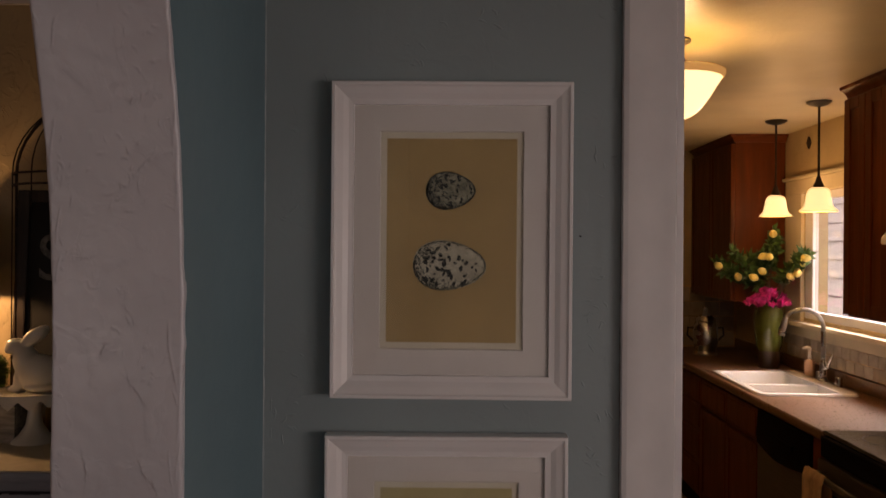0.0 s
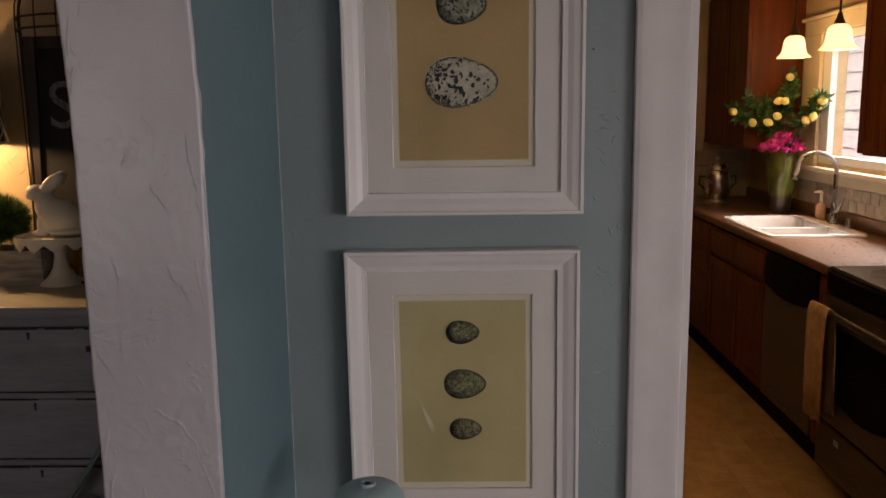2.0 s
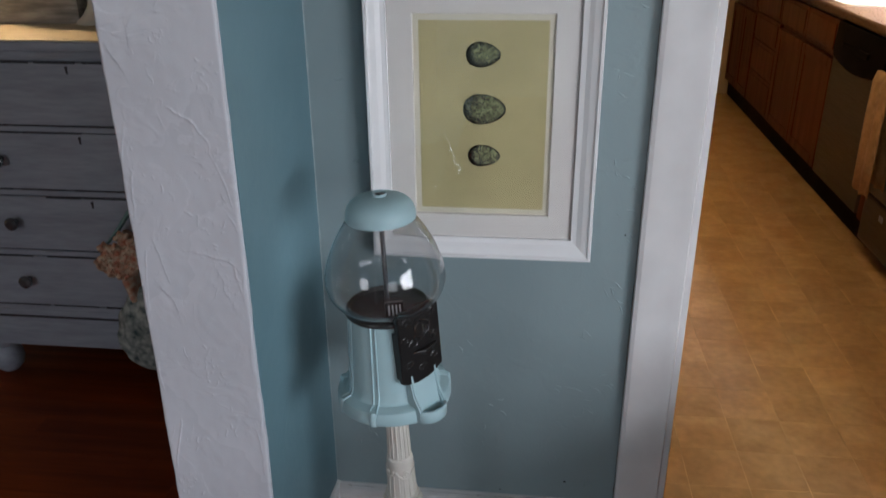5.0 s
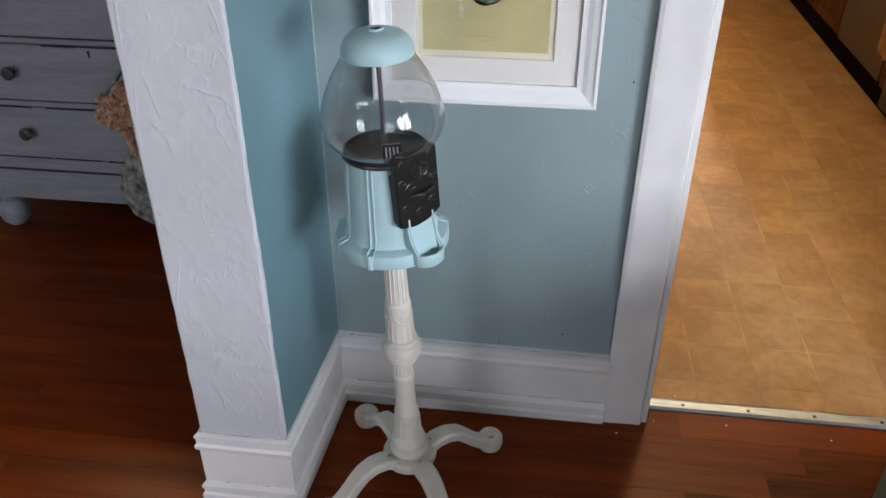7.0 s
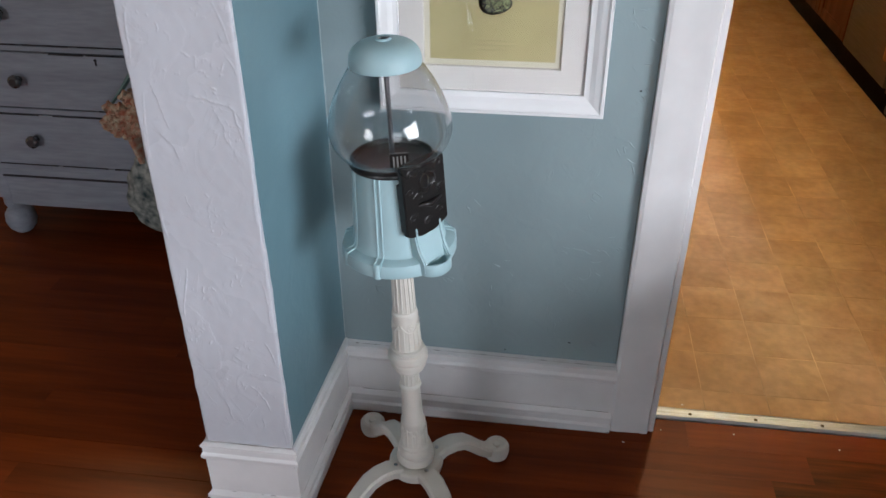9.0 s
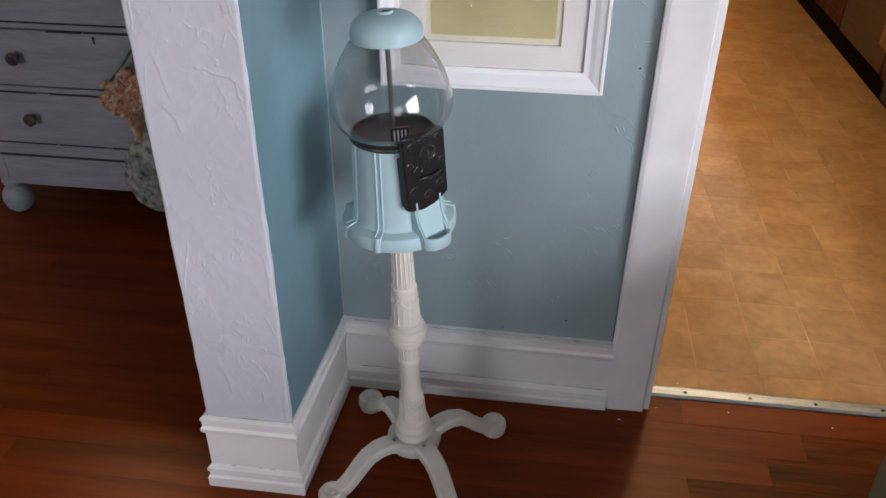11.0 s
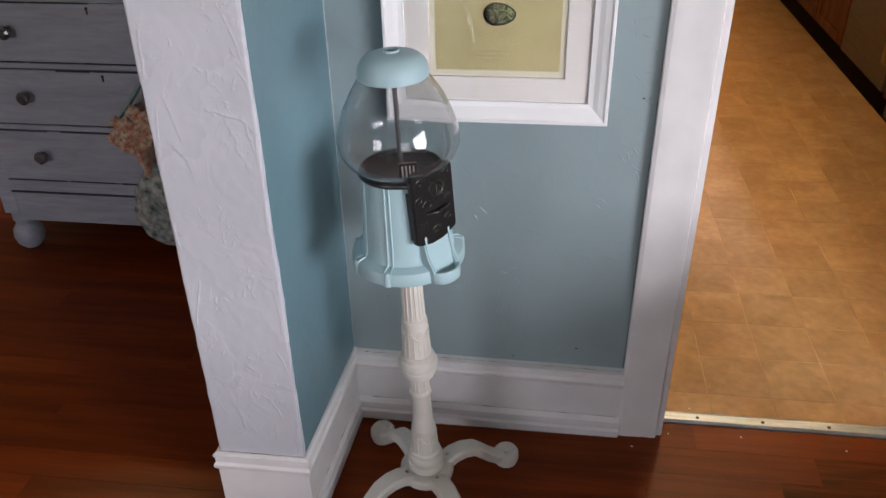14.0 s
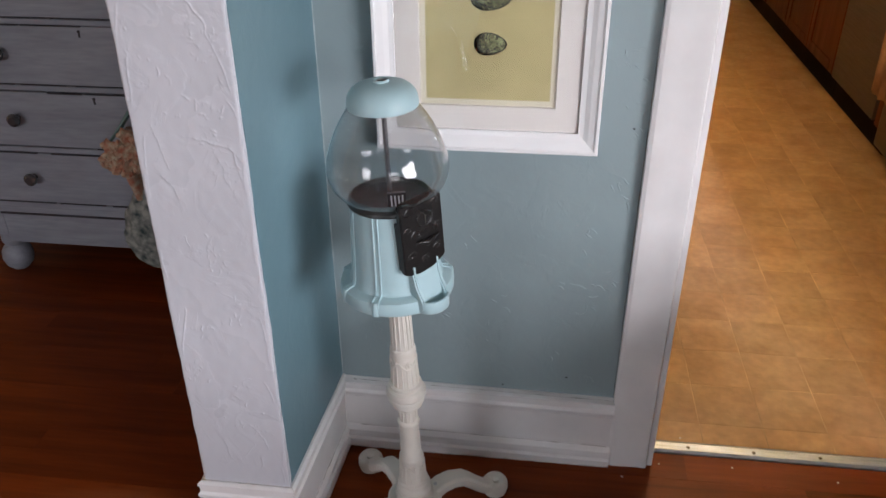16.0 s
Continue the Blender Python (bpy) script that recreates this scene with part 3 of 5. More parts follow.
def picture(x, z, w, h, eggs, label, tilt, seed, caption, paper):
    rng = random.Random(seed)
    t = tagged(new("framed_picture"), label, "picture", group="egg pictures")
    t.matrix_world = pose(x, YW - 0.002, z, 0, tilt, 0)
    f = part("frame", ringframe(w, h, [(0.0, 0.0), (0.0, 0.030), (0.0015, 0.0325), (0.006, 0.0325), (0.0075, 0.030), (0.010, 0.0285), (0.020, 0.0245), (0.029, 0.0195), (0.036, 0.0180), (0.0385, 0.0180), (0.0385, 0.006)]), "frame", t)
    part("backing", box(-w / 2 + 0.004, w / 2 - 0.004, -0.004, 0, -h / 2 + 0.004, h / 2 - 0.004), "mount", t)
    ow, oh = w - 0.171, h - 0.169
    part("mount", ringframe(w - 0.066, h - 0.066, [(0.0, 0.0115), (0.0508, 0.0115), (0.0520, 0.0100), (0.0520, 0.0062)]), "mount", t, "white bevelled mount board")
    p = part("print", box(-ow / 2 - 0.01, ow / 2 + 0.01, -0.0060, -0.0045, -oh / 2 - 0.01, oh / 2 + 0.01), "line", t, "aged paper egg print")
    iw, ih = ow - 0.0205, oh - 0.024
    part("plate", flat_poly([(-iw / 2, -ih / 2), (iw / 2, -ih / 2), (iw / 2, ih / 2), (-iw / 2, ih / 2)], -0.0064), paper, p)
    for ex, ez, ew, eh, kind, n, big in eggs:
        m = Matrix.Translation((ex, -0.0068, ez)) @ Matrix.Rotation(radians(rng.uniform(-4, 6)), 4, 'Y')
        part("egg", moved(flat_poly(egg_outline(ew, eh), 0), m), kind, p)
        part("rim_shading", moved(rim_flecks(ew, eh, rng), Matrix.Translation((ex, -0.0070, ez))), "rim_ink", p)
        part("speckles", moved(flecks(ew, eh, n, rng, big), Matrix.Translation((ex, -0.0072, ez))), "ink", p)
    if caption:
        for k, (cw, cz) in enumerate(((0.070, 0.0), (0.076, -0.0085), (0.050, -0.017))):
            b = bmesh.new()
            u = -cw / 2
            while u < cw / 2:
                l = rng.uniform(0.003, 0.008)
                box(u, min(u + l, cw / 2), -0.0068, -0.0065, caption + cz - 0.0014, caption + cz + 0.0014, bm=b)
                u += l + 0.0022
            part("caption_bar", b, "faint", p)
    part("glazing", box(-w / 2 + 0.034, w / 2 - 0.034, -0.0140, -0.0128, -h / 2 + 0.034, h / 2 - 0.034), "glass", t).visible_shadow = False
    return t


picture(0.015, 1.6855, 0.421, 0.553, [(-0.002, 0.088, 0.088, 0.066, "egg", 70, 0.0046), (-0.003, -0.044, 0.130, 0.087, "egg_white", 62, 0.0060)],
        "white framed print of two speckled eggs", 0.1, 3, 0, "paper_tan")
picture(0.009, 1.0715, 0.424, 0.547, [(0.0, 0.117, 0.062, 0.044, "egg_green", 95, 0.0024), (0.003, 0.0175, 0.079, 0.056, "egg_green", 130, 0.0024), (0.003, -0.071, 0.060, 0.041, "egg_green", 85, 0.0022)],
        "white framed print of three green speckled eggs", -0.2, 5, -0.140, "paper")

# ---- sweet dispenser on its stand ----
MX, MY = -0.110, 1.126           # foot of the stand; its column leans a little
LEAN = 0.037


def dispenser():
    t = thing("gumball_machine", "empty aqua gumball machine with glass globe", "gumball machine")
    t.matrix_world = pose(MX - LEAN * 0.526, MY, 0.616, 0, math.degrees(-LEAN), 0) @ pose(0, 0, 0, 0, 0, 49)
    # lid: a low cap with steep sides and a lock collar
    part("lid", lathe([(0.0088, 0.389), (0.0095, 0.3925), (0.0118, 0.3935), (0.0130, 0.3925), (0.0132, 0.3895), (0.020, 0.3893), (0.032, 0.3875), (0.0425, 0.3838), (0.0505, 0.378), (0.0556, 0.3705), (0.0580, 0.3625), (0.0586, 0.355), (0.0584, 0.3505), (0.0565, 0.3490), (0.053, 0.351), (0.0, 0.358)], 64, cap=False), "aqua", t, "aqua domed lid", 35)
    part("lock", lathe([(0.0086, 0.386), (0.0086, 0.3915), (0.0068, 0.3915), (0.0066, 0.388), (0.0, 0.388)], 24, cap=False), "steel", t, "steel lock cylinder", 35)
    part("keyhole", lathe([(0.0064, 0.3882), (0.0064, 0.3890)], 16), "black", t)
    # globe: pear-shaped, fullest low down
    prof = rounded([(0.055, 0.353), (0.0655, 0.339), (0.078, 0.319), (0.0895, 0.296), (0.0985, 0.271), (0.1030, 0.250), (0.1025, 0.233), (0.0960, 0.215), (0.0850, 0.201), (0.0750, 0.1935), (0.0680, 0.190)], 3)
    inner = [(r - 0.0022, z) for r, z in prof[::-1]]
    part("globe", lathe(prof + inner, 64, closed=True), "glass", t, "clear glass globe", 60).visible_shadow = False
    part("rod", lathe([(0.0042, 0.185), (0.0042, 0.358)], 14), "dullsteel", t, "grey steel rod", 40)
    part("rod_nut", moved(lathe([(0.008, 0.0), (0.008, 0.008)], 6), Matrix.Translation((0, 0, 0.340))), "black", t)
    # black hopper tray with a rolled rim
    part("tray_ring", lathe([(0.0690, 0.1795), (0.0735, 0.1805), (0.0752, 0.1840), (0.0742, 0.1875), (0.0715, 0.1895), (0.0700, 0.1920), (0.0675, 0.1920), (0.0660, 0.1890), (0.0645, 0.1850), (0.0600, 0.1825), (0.0, 0.1815)], 56, cap=False), "black", t, "black iron tray ring", 35)
    gm = Matrix.Translation((-0.006, -0.026, 0.181)) @ Matrix.Rotation(radians(-35), 4, 'Z') @ Matrix.Rotation(radians(-16), 4, 'X')
    part("chute_guard", moved(box(-0.016, 0.016, -0.009, 0.009, 0, 0.022, 0.002), gm), "black", t)
    for k in range(4):
        part("grille_bar", moved(box(-0.0014, 0.0014, -0.0115, -0.0085, 0.001, 0.018), gm @ Matrix.Translation((-0.0095 + 0.0063 * k, 0, 0))), "frame", t)

    # steep-sided body that steps out to a flange at the foot
    body = [(0.0, 0.181), (0.0690, 0.181), (0.0712, 0.1795), (0.0718, 0.170), (0.0742, 0.130), (0.0766, 0.090), (0.0788, 0.056), (0.0805, 0.041), (0.0845, 0.0350), (0.0940, 0.0328), (0.1000, 0.0295), (0.1022, 0.022), (0.1028, 0.010), (0.1012, 0.006), (0.095, 0.006), (0.0, 0.02)]
    part("body", lathe(body, 64, cap=False), "aqua", t, "aqua cast metal body", 35)
    for a in (-151, 165, 121, 77, 33, -29):
        for o in (-3.4, 3.4):
            ca, sa = math.cos(radians(a + o)), math.sin(radians(a + o))
            pts = [((r + 0.0004) * ca, (r + 0.0004) * sa, z) for r, z in body[2:12]]
            part("rib", sweep(pts, 0.0018, 8), "aqua", t, "", 40)
        ca, sa = math.cos(radians(a)), math.sin(radians(a))
        part("rib_foot", moved(lathe([(0.0, 0.032), (0.005, 0.032), (0.0075, 0.027), (0.0080, 0.006), (0.0, 0.006)], 16, cap=False), Matrix.Translation((0.0975 * ca, 0.0975 * sa, 0))), "aqua", t, "", 40)
    # coin plate: a shield-shaped cast panel on the front
    px = [(-0.036, 0.083), (-0.036, 0.202), (-0.030, 0.207), (0.030, 0.207), (0.036, 0.202), (0.036, 0.090), (0.022, 0.081), (0.010, 0.076), (-0.010, 0.074), (-0.024, 0.077)]
    lean = Matrix.Translation((0, -0.0835, -0.004)) @ Matrix.Rotation(radians(-3), 4, 'X') @ Matrix.Diagonal((1.25, 1.0, 1.04, 1))
    plate = part("coin_plate", moved(prism(px, -0.007, 0.004, "y", 0.0018), lean), "black", t, "black cast coin plate with scroll relief")
    part("plate_back", moved(box(-0.033, 0.033, 0.003, 0.028, 0.085, 0.170, 0.002), lean), "black", t)
    part("coin_disc", moved(lathe([(0.0, 0.0), (0.013, 0.0), (0.0145, 0.002), (0.0125, 0.004), (0.010, 0.003), (0.0, 0.003)], 28, cap=False), lean @ Matrix.Translation((0.004, -0.0065, 0.170)) @ Matrix.Rotation(radians(90), 4, 'X')), "black", plate, "", 35)
    part("coin_slot", moved(box(-0.0012, 0.0012, -0.011, -0.008, -0.007, 0.007), lean @ Matrix.Translation((0.004, 0, 0.170))), "steel", plate)
    part("turn_handle", moved(sweep([(-0.014, -0.008, 0.131), (-0.006, -0.012, 0.132), (0.003, -0.014, 0.129), (0.014, -0.012, 0.132), (0.026, -0.008, 0.134)], [0.002, 0.0032, 0.0048, 0.0032, 0.002], 10), lean), "black", plate, "", 40)
    for k, (cx, cz, r, s) in enumerate(((-0.022, 0.188, 0.008, 1), (0.025, 0.192, 0.006, -1), (-0.024, 0.158, 0.007, -1), (0.026, 0.150, 0.006, 1), (-0.023, 0.112, 0.008, 1), (0.024, 0.112, 0.007, -1), (0.0, 0.098, 0.008, 1), (-0.010, 0.146, 0.009, -1))):
        pts = [(cx + s * (r * (1 - q * 0.7)) * math.cos(q * 5.5), -0.0068, cz + (r * (1 - q * 0.7)) * math.sin(q * 5.5)) for q in [i / 14 for i in range(15)]]
        part("scroll_relief", moved(sweep(pts, 0.0019, 8, up=(0, 1, 0)), lean), "black", plate, "", 40)
    # chute: a slide between two swept cheeks, ending in a rounded lip at the flange
    cup = bmesh.new()
    n = 36
    rings = [(0.0255, 0.0065), (0.0280, 0.009), (0.0285, 0.026), (0.0272, 0.0305), (0.0240, 0.0305), (0.0222, 0.026), (0.0200, 0.016)]
    vs = [[cup.verts.new((1.10 * r * math.cos(2 * math.pi * i / n), -0.0985 + 0.88 * r * math.sin(2 * math.pi * i / n), z)) for i in range(n)] for r, z in rings]
    for a, c in zip(vs, vs[1:]):
        for i in range(n):
            cup.faces.new((a[i], a[(i + 1) % n], c[(i + 1) % n], c[i]))
    cup.faces.new(vs[0][::-1])
    cup.faces.new(vs[-1])
    part("chute_cup", cup, "aqua", t, "aqua chute cup", 50)
    part("chute_slide", prism([(-0.074, 0.096), (-0.080, 0.096), (-0.1000, 0.026), (-0.105, 0.016), (-0.080, 0.016)], -0.0225, 0.0225, "x"), "aqua", t)
    for s in (-1, 1):
        edge = [(-0.072, 0.012), (-0.0735, 0.118), (-0.0800, 0.112), (-0.0850, 0.095), (-0.0885, 0.072), (-0.0945, 0.052), (-0.1045, 0.038), (-0.1090, 0.030), (-0.1090, 0.012)]
        part("chute_cheek", prism(edge, s * 0.0215 - (0.0 if s > 0 else 0.0085), s * 0.0215 + (0.0085 if s > 0 else 0.0), "x", 0.0024), "aqua", t, "", 60)
    return t


def stand():
    t = thing("pedestal_stand", "cream painted cast iron pedestal stand with four scroll feet", "stand", (MX, MY, 0), 0)

    def upright(b):
        for v in b.verts:
            v.co.x -= LEAN * (v.co.z - 0.09)
        return b
    part("top_plate", upright(lathe([(0.0, 0.612), (0.062, 0.612), (0.062, 0.606), (0.03, 0.600), (0.0, 0.600)], 32, cap=False)), "ivory", t, "", 35)
    part("upper_column", upright(lathe([(0.0175, 0.604), (0.0195, 0.54), (0.0215, 0.487), (0.0245, 0.484), (0.0255, 0.478), (0.0245, 0.472), (0.0255, 0.455), (0.0275, 0.402), (0.029, 0.398)], 40)), "ivory", t, "", 35)
    part("ring_knop", upright(lathe([(0.028, 0.402), (0.0325, 0.400), (0.0335, 0.395), (0.0310, 0.392), (0.0365, 0.389), (0.0395, 0.382), (0.0395, 0.375), (0.0365, 0.371), (0.0345, 0.3695), (0.0365, 0.366), (0.036, 0.360), (0.0320, 0.3565), (0.0305, 0.3555), (0.0315, 0.352), (0.030, 0.347), (0.0245, 0.344), (0.021, 0.340), (0.019, 0.336)], 44)), "ivory", t, "", 35)
    part("lower_column", upright(lathe([(0.0175, 0.338), (0.0185, 0.308), (0.0215, 0.305), (0.0225, 0.300), (0.0210, 0.295), (0.0195, 0.290), (0.0215, 0.214), (0.0250, 0.209), (0.0258, 0.204), (0.0245, 0.199), (0.0275, 0.150), (0.0285, 0.138)], 40)), "ivory", t, "", 35)
    part("base_knop", upright(lathe([(0.0285, 0.145), (0.0325, 0.142), (0.0335, 0.137), (0.0315, 0.134), (0.036, 0.130), (0.0375, 0.124), (0.0365, 0.118), (0.0345, 0.115), (0.0385, 0.112), (0.0405, 0.105), (0.0405, 0.100), (0.038, 0.096), (0.0, 0.092)], 44, cap=False)), "ivory", t, "", 35)
    part("hub", lathe([(0.0, 0.093), (0.053, 0.093), (0.057, 0.089), (0.058, 0.080), (0.056, 0.072), (0.048, 0.066), (0.0, 0.064)], 44, cap=False), "ivory", t, "", 35)
    for k in range(16):
        a = 2 * math.pi * k / 16
        c, s = math.cos(a), math.sin(a)
        part("flute", upright(sweep([(0.0188 * c, 0.0188 * s, 0.590), (0.0213 * c, 0.0213 * s, 0.490)], 0.0016, 6)), "ivory", t)
        part("flute", upright(sweep([(0.0248 * c, 0.0248 * s, 0.452), (0.0275 * c, 0.0275 * s, 0.404)], 0.0018, 6)), "ivory", t)
        part("flute", upright(sweep([(0.0178 * c, 0.0178 * s, 0.334), (0.0186 * c, 0.0186 * s, 0.310)], 0.0014, 6)), "ivory", t)
        part("flute", upright(sweep([(0.0262 * c, 0.0262 * s, 0.192), (0.0276 * c, 0.0276 * s, 0.148)], 0.0016, 6)), "ivory", t)
    # leaf swags and rosettes round the two carved bands
    for k in range(4):
        a0 = radians(-60 + 90 * k)
        for zc, r in ((0.462, 0.0258), (0.190, 0.0258)):
            pts = [(r * math.cos(a0 + q), r * math.sin(a0 + q), zc - 0.016 * (1 - (q / 0.7) ** 2)) for q in [-0.7 + 0.1 * i for i in range(15)]]
            part("swag", upright(sweep(pts, 0.0019, 7)), "ivory", t, "", 40)
        r = 0.0262
        pts = [(r * math.cos(a0 + 0.30 * (1 - q) * math.cos(9 * q)), r * math.sin(a0 + 0.30 * (1 - q) * math.cos(9 * q)), 0.456 + 0.008 * (1 - q) * math.sin(9 * q)) for q in [i / 18 for i in range(19)]]
        part("rosette", upright(sweep(pts, 0.0013, 6)), "ivory", t, "", 40)
    # legs: flat arched bars that end in scroll discs
    for ang in (35, 130, 221, 305):
        a = radians(ang)
        prof = [(0.042, 0.080), (0.065, 0.092), (0.090, 0.094), (0.115, 0.086), (0.135, 0.068), (0.155, 0.047), (0.172, 0.033), (0.190, 0.027)]
        b = bmesh.new()
        rings = []
        for i, (r, z) in enumerate(prof):
            q = i / (len(prof) - 1)
            hw, th = 0.0215 - 0.004 * q, 0.0125
            r0, z0p = prof[max(i - 1, 0)]
            r1, z1p = prof[min(i + 1, len(prof) - 1)]
            d = Vector((r1 - r0, z1p - z0p)).normalized()
            nx, nz = -d.y, d.x
            rings.append([b.verts.new((r + nx * th * v, u * hw, z + nz * th * v)) for u, v in ((-1, -0.6), (-1, 0.6), (-0.75, 1.0), (0.75, 1.0), (1, 0.6), (1, -0.6), (0.6, -1), (-0.6, -1))])
        for A, C in zip(rings, rings[1:]):
            for i in range(8):
                b.faces.new((A[i], A[(i + 1) % 8], C[(i + 1) % 8], C[i]))
        b.faces.new(rings[0][::-1])
        b.faces.new(rings[-1])
        rot = Matrix.Rotation(a, 4, 'Z')
        leg = part("leg", moved(b, rot), "ivory", t, "", 35)
        part("foot_scroll", moved(lathe([(0.0, 0.034), (0.006, 0.034), (0.008, 0.030), (0.013, 0.032), (0.017, 0.036), (0.022, 0.034), (0.0255, 0.028), (0.026, 0.016), (0.023, 0.004), (0.018, 0.0), (0.0, 0.0)], 28, cap=False), rot @ Matrix.Translation((0.203, 0, 0)) @ Matrix.Scale(1.12, 4)), "ivory", leg, "", 35)
        part("leg_screw", moved(lathe([(0.0045, 0.0), (0.0045, 0.0016), (0.003, 0.002)], 12), rot @ Matrix.Translation((0.050, 0.0, 0.0985))), "steel", leg)
    return t


dispenser()
stand()


# ---- dresser room ----
M["wash"] = mat("greywash_paint", (0.34, 0.362, 0.418), 0.5, var=0.08, vscale=4, grain=0.14, gscale=14, stretch=(1, 7, 7), bump=0.2, bscale=20)
M["worn"] = mat("worn_dark_edge", (0.035, 0.03, 0.035), 0.7, var=0.3, vscale=30)
M["cream"] = mat("cream_top_paint", (0.66, 0.60, 0.48), 0.4, var=0.06, vscale=6, grain=0.1, gscale=30)
M["crystal"] = mat("knob_glass", (0.10, 0.10, 0.105), 0.06, metal=0.3, rvar=0.03, coat=0.8, spec=0.8)
M["slate"] = mat("chalkboard", (0.009, 0.009, 0.010), 0.75, var=0.3, vscale=5)
M["chalk"] = mat("chalk", (0.19, 0.19, 0.2), 0.9, var=0.3, vscale=60)
M["darkwood"] = mat("dark_wood", (0.035, 0.018, 0.010), 0.45, var=0.25, vscale=4, stretch=(10, 10, 1), grain=0.4, gscale=12)
M["rust"] = mat("rusty_wire", (0.045, 0.022, 0.014), 0.6, var=0.3, vscale=40)
M["china"] = mat("white_china", (0.74, 0.70, 0.62), 0.30, var=0.04, vscale=8, coat=0.15)
M["grass"] = mat("preserved_moss", (0.075, 0.15, 0.02), 0.8, var=0.35, vscale=40)
M["crate"] = mat("whitewashed_wood", (0.42, 0.38, 0.33), 0.7, var=0.25, vscale=5, stretch=(1, 6, 6), grain=0.35, gscale=18)
M["amber"] = mat("amber_jar", (0.45, 0.23, 0.05), 0.25, var=0.1)
M["shade"] = mat("brown_lampshade", (0.07, 0.045, 0.028), 0.8, var=0.15, vscale=60)


def dresser():
    t = thing("dresser", "grey-washed wooden dresser with four drawers and bun feet", "dresser", (-1.175, 2.022, 0))
    W = 0.46
    part("case", box(-W, W, 0.012, 0.49, 0.14, 1.055, 0.004), "wash", t)
    part("top", box(-W - 0.019, W + 0.019, -0.020, 0.50, 1.088, 1.092, 0.0015), "cream", t, "cream painted dresser top")
    part("top_edge", box(-W - 0.02, W + 0.02, -0.022, 0.50, 1.062, 1.0878, 0.004), "wash", t)
    part("top_moulding", box(-W - 0.008, W + 0.008, -0.008, 0.49, 1.036, 1.061, 0.006), "wash", t)
    for s in (-1, 1):
        part("stile", box(s * W - (0.0 if s < 0 else 0.055), s * W + (0.055 if s < 0 else 0.0), -0.004, 0.02, 0.14, 1.03, 0.004), "wash", t)
    for z0, z1 in ((0.850, 1.030), (0.656, 0.830), (0.461, 0.634), (0.270, 0.440)):
        d = part("drawer", box(-W + 0.055, W - 0.055, -0.010, 0.012, z0 + 0.002, z1, 0.004), "wash", t)
        rng = random.Random(int(z0 * 1000))
        for zz in (z0 + 0.001, z1 - 0.001):
            u = -W + 0.06
            while u < W - 0.07:
                l = rng.uniform(0.05, 0.22)
                if rng.random() < 0.75:
                    part("worn_edge", box(u, min(u + l, W - 0.06), -0.0112, -0.007, zz - rng.uniform(0.001, 0.003), zz + rng.uniform(0.0006, 0.0022)), "worn", d)
                u += l + rng.uniform(0.0, 0.05)
        part("drawer_gap", box(-W + 0.05, W - 0.05, 0.0, 0.0125, z0 - 0.023, z0 + 0.002), "worn", t)
        part("drawer_rail", box(-W + 0.05, W - 0.05, -0.008, 0.010, z0 - 0.0185, z0 - 0.0025, 0.002), "wash", t)
        part("keyhole", moved(lathe([(0.0045, 0), (0.0045, 0.002)], 10), Matrix.Translation((0, -0.0100, z1 - 0.014)) @ Matrix.Rotation(radians(90), 4, 'X')), "worn", d)
        part("keyhole_slot", box(-0.0022, 0.0022, -0.0125, -0.009, z1 - 0.030, z1 - 0.014), "worn", d)
        for kx in (-0.253, 0.253):
            k = part("knob", moved(lathe([(0.009, 0.0), (0.007, 0.006), (0.008, 0.012), (0.017, 0.017), (0.0205, 0.024), (0.019, 0.031), (0.012, 0.036), (0.0, 0.037)], 12, cap=False), Matrix.Translation((kx, -0.010, (z0 + z1) / 2 + 0.006)) @ Matrix.Rotation(radians(90), 4, 'X')), "crystal", d, "faceted glass knob")
    part("knob_stem", box(0.157, 0.171, -0.016, -0.009, 0.966, 0.982, 0.002), "worn", t, "dark stump of a lost knob")
    part("rail", box(-W + 0.05, W - 0.05, -0.006, 0.02, 0.228, 0.2505, 0.003), "wash", t)
    part("rail_gap", box(-W + 0.05, W - 0.05, -0.0065, 0.01, 0.2215, 0.2272), "worn", t)
    part("apron", box(-W + 0.05, W - 0.05, -0.002, 0.02, 0.116, 0.221, 0.004), "wash", t)
    for sx in (-1, 1):
        for y in (0.035, 0.45):
            part("bun_foot", moved(lathe([(0.0, 0.0), (0.026, 0.0), (0.042, 0.018), (0.049, 0.042), (0.046, 0.066), (0.036, 0.082), (0.027, 0.090), (0.031, 0.097), (0.036, 0.108), (0.034, 0.14)], 28), Matrix.Translation((sx * (W - 0.035), y, 0))), "wash", t, "", 40)
    return t


dresser()
TOP = 1.092


def blob(parts, voxel, name, material, parent=None, label=""):
    """Ellipsoids (centre, radii, turn about y) fused into one skin."""
    b = bmesh.new()
    for c, r, ry in parts:
        e = bmesh.new()
        bmesh.ops.create_icosphere(e, subdivisions=3, radius=1)
        moved(e, Matrix.Translation(c) @ Matrix.Rotation(radians(ry), 4, 'Y') @ Matrix.Diagonal((*r, 1)))
        join(b, e)
    ob = part(name, b, material, parent, label, 80)
    m = ob.modifiers.new("fuse", 'REMESH')
    m.mode, m.voxel_size, m.use_smooth_shade = 'VOXEL', voxel, True
    s = ob.modifiers.new("soft", 'SMOOTH')
    s.factor, s.iterations = 0.5, 6
    return ob


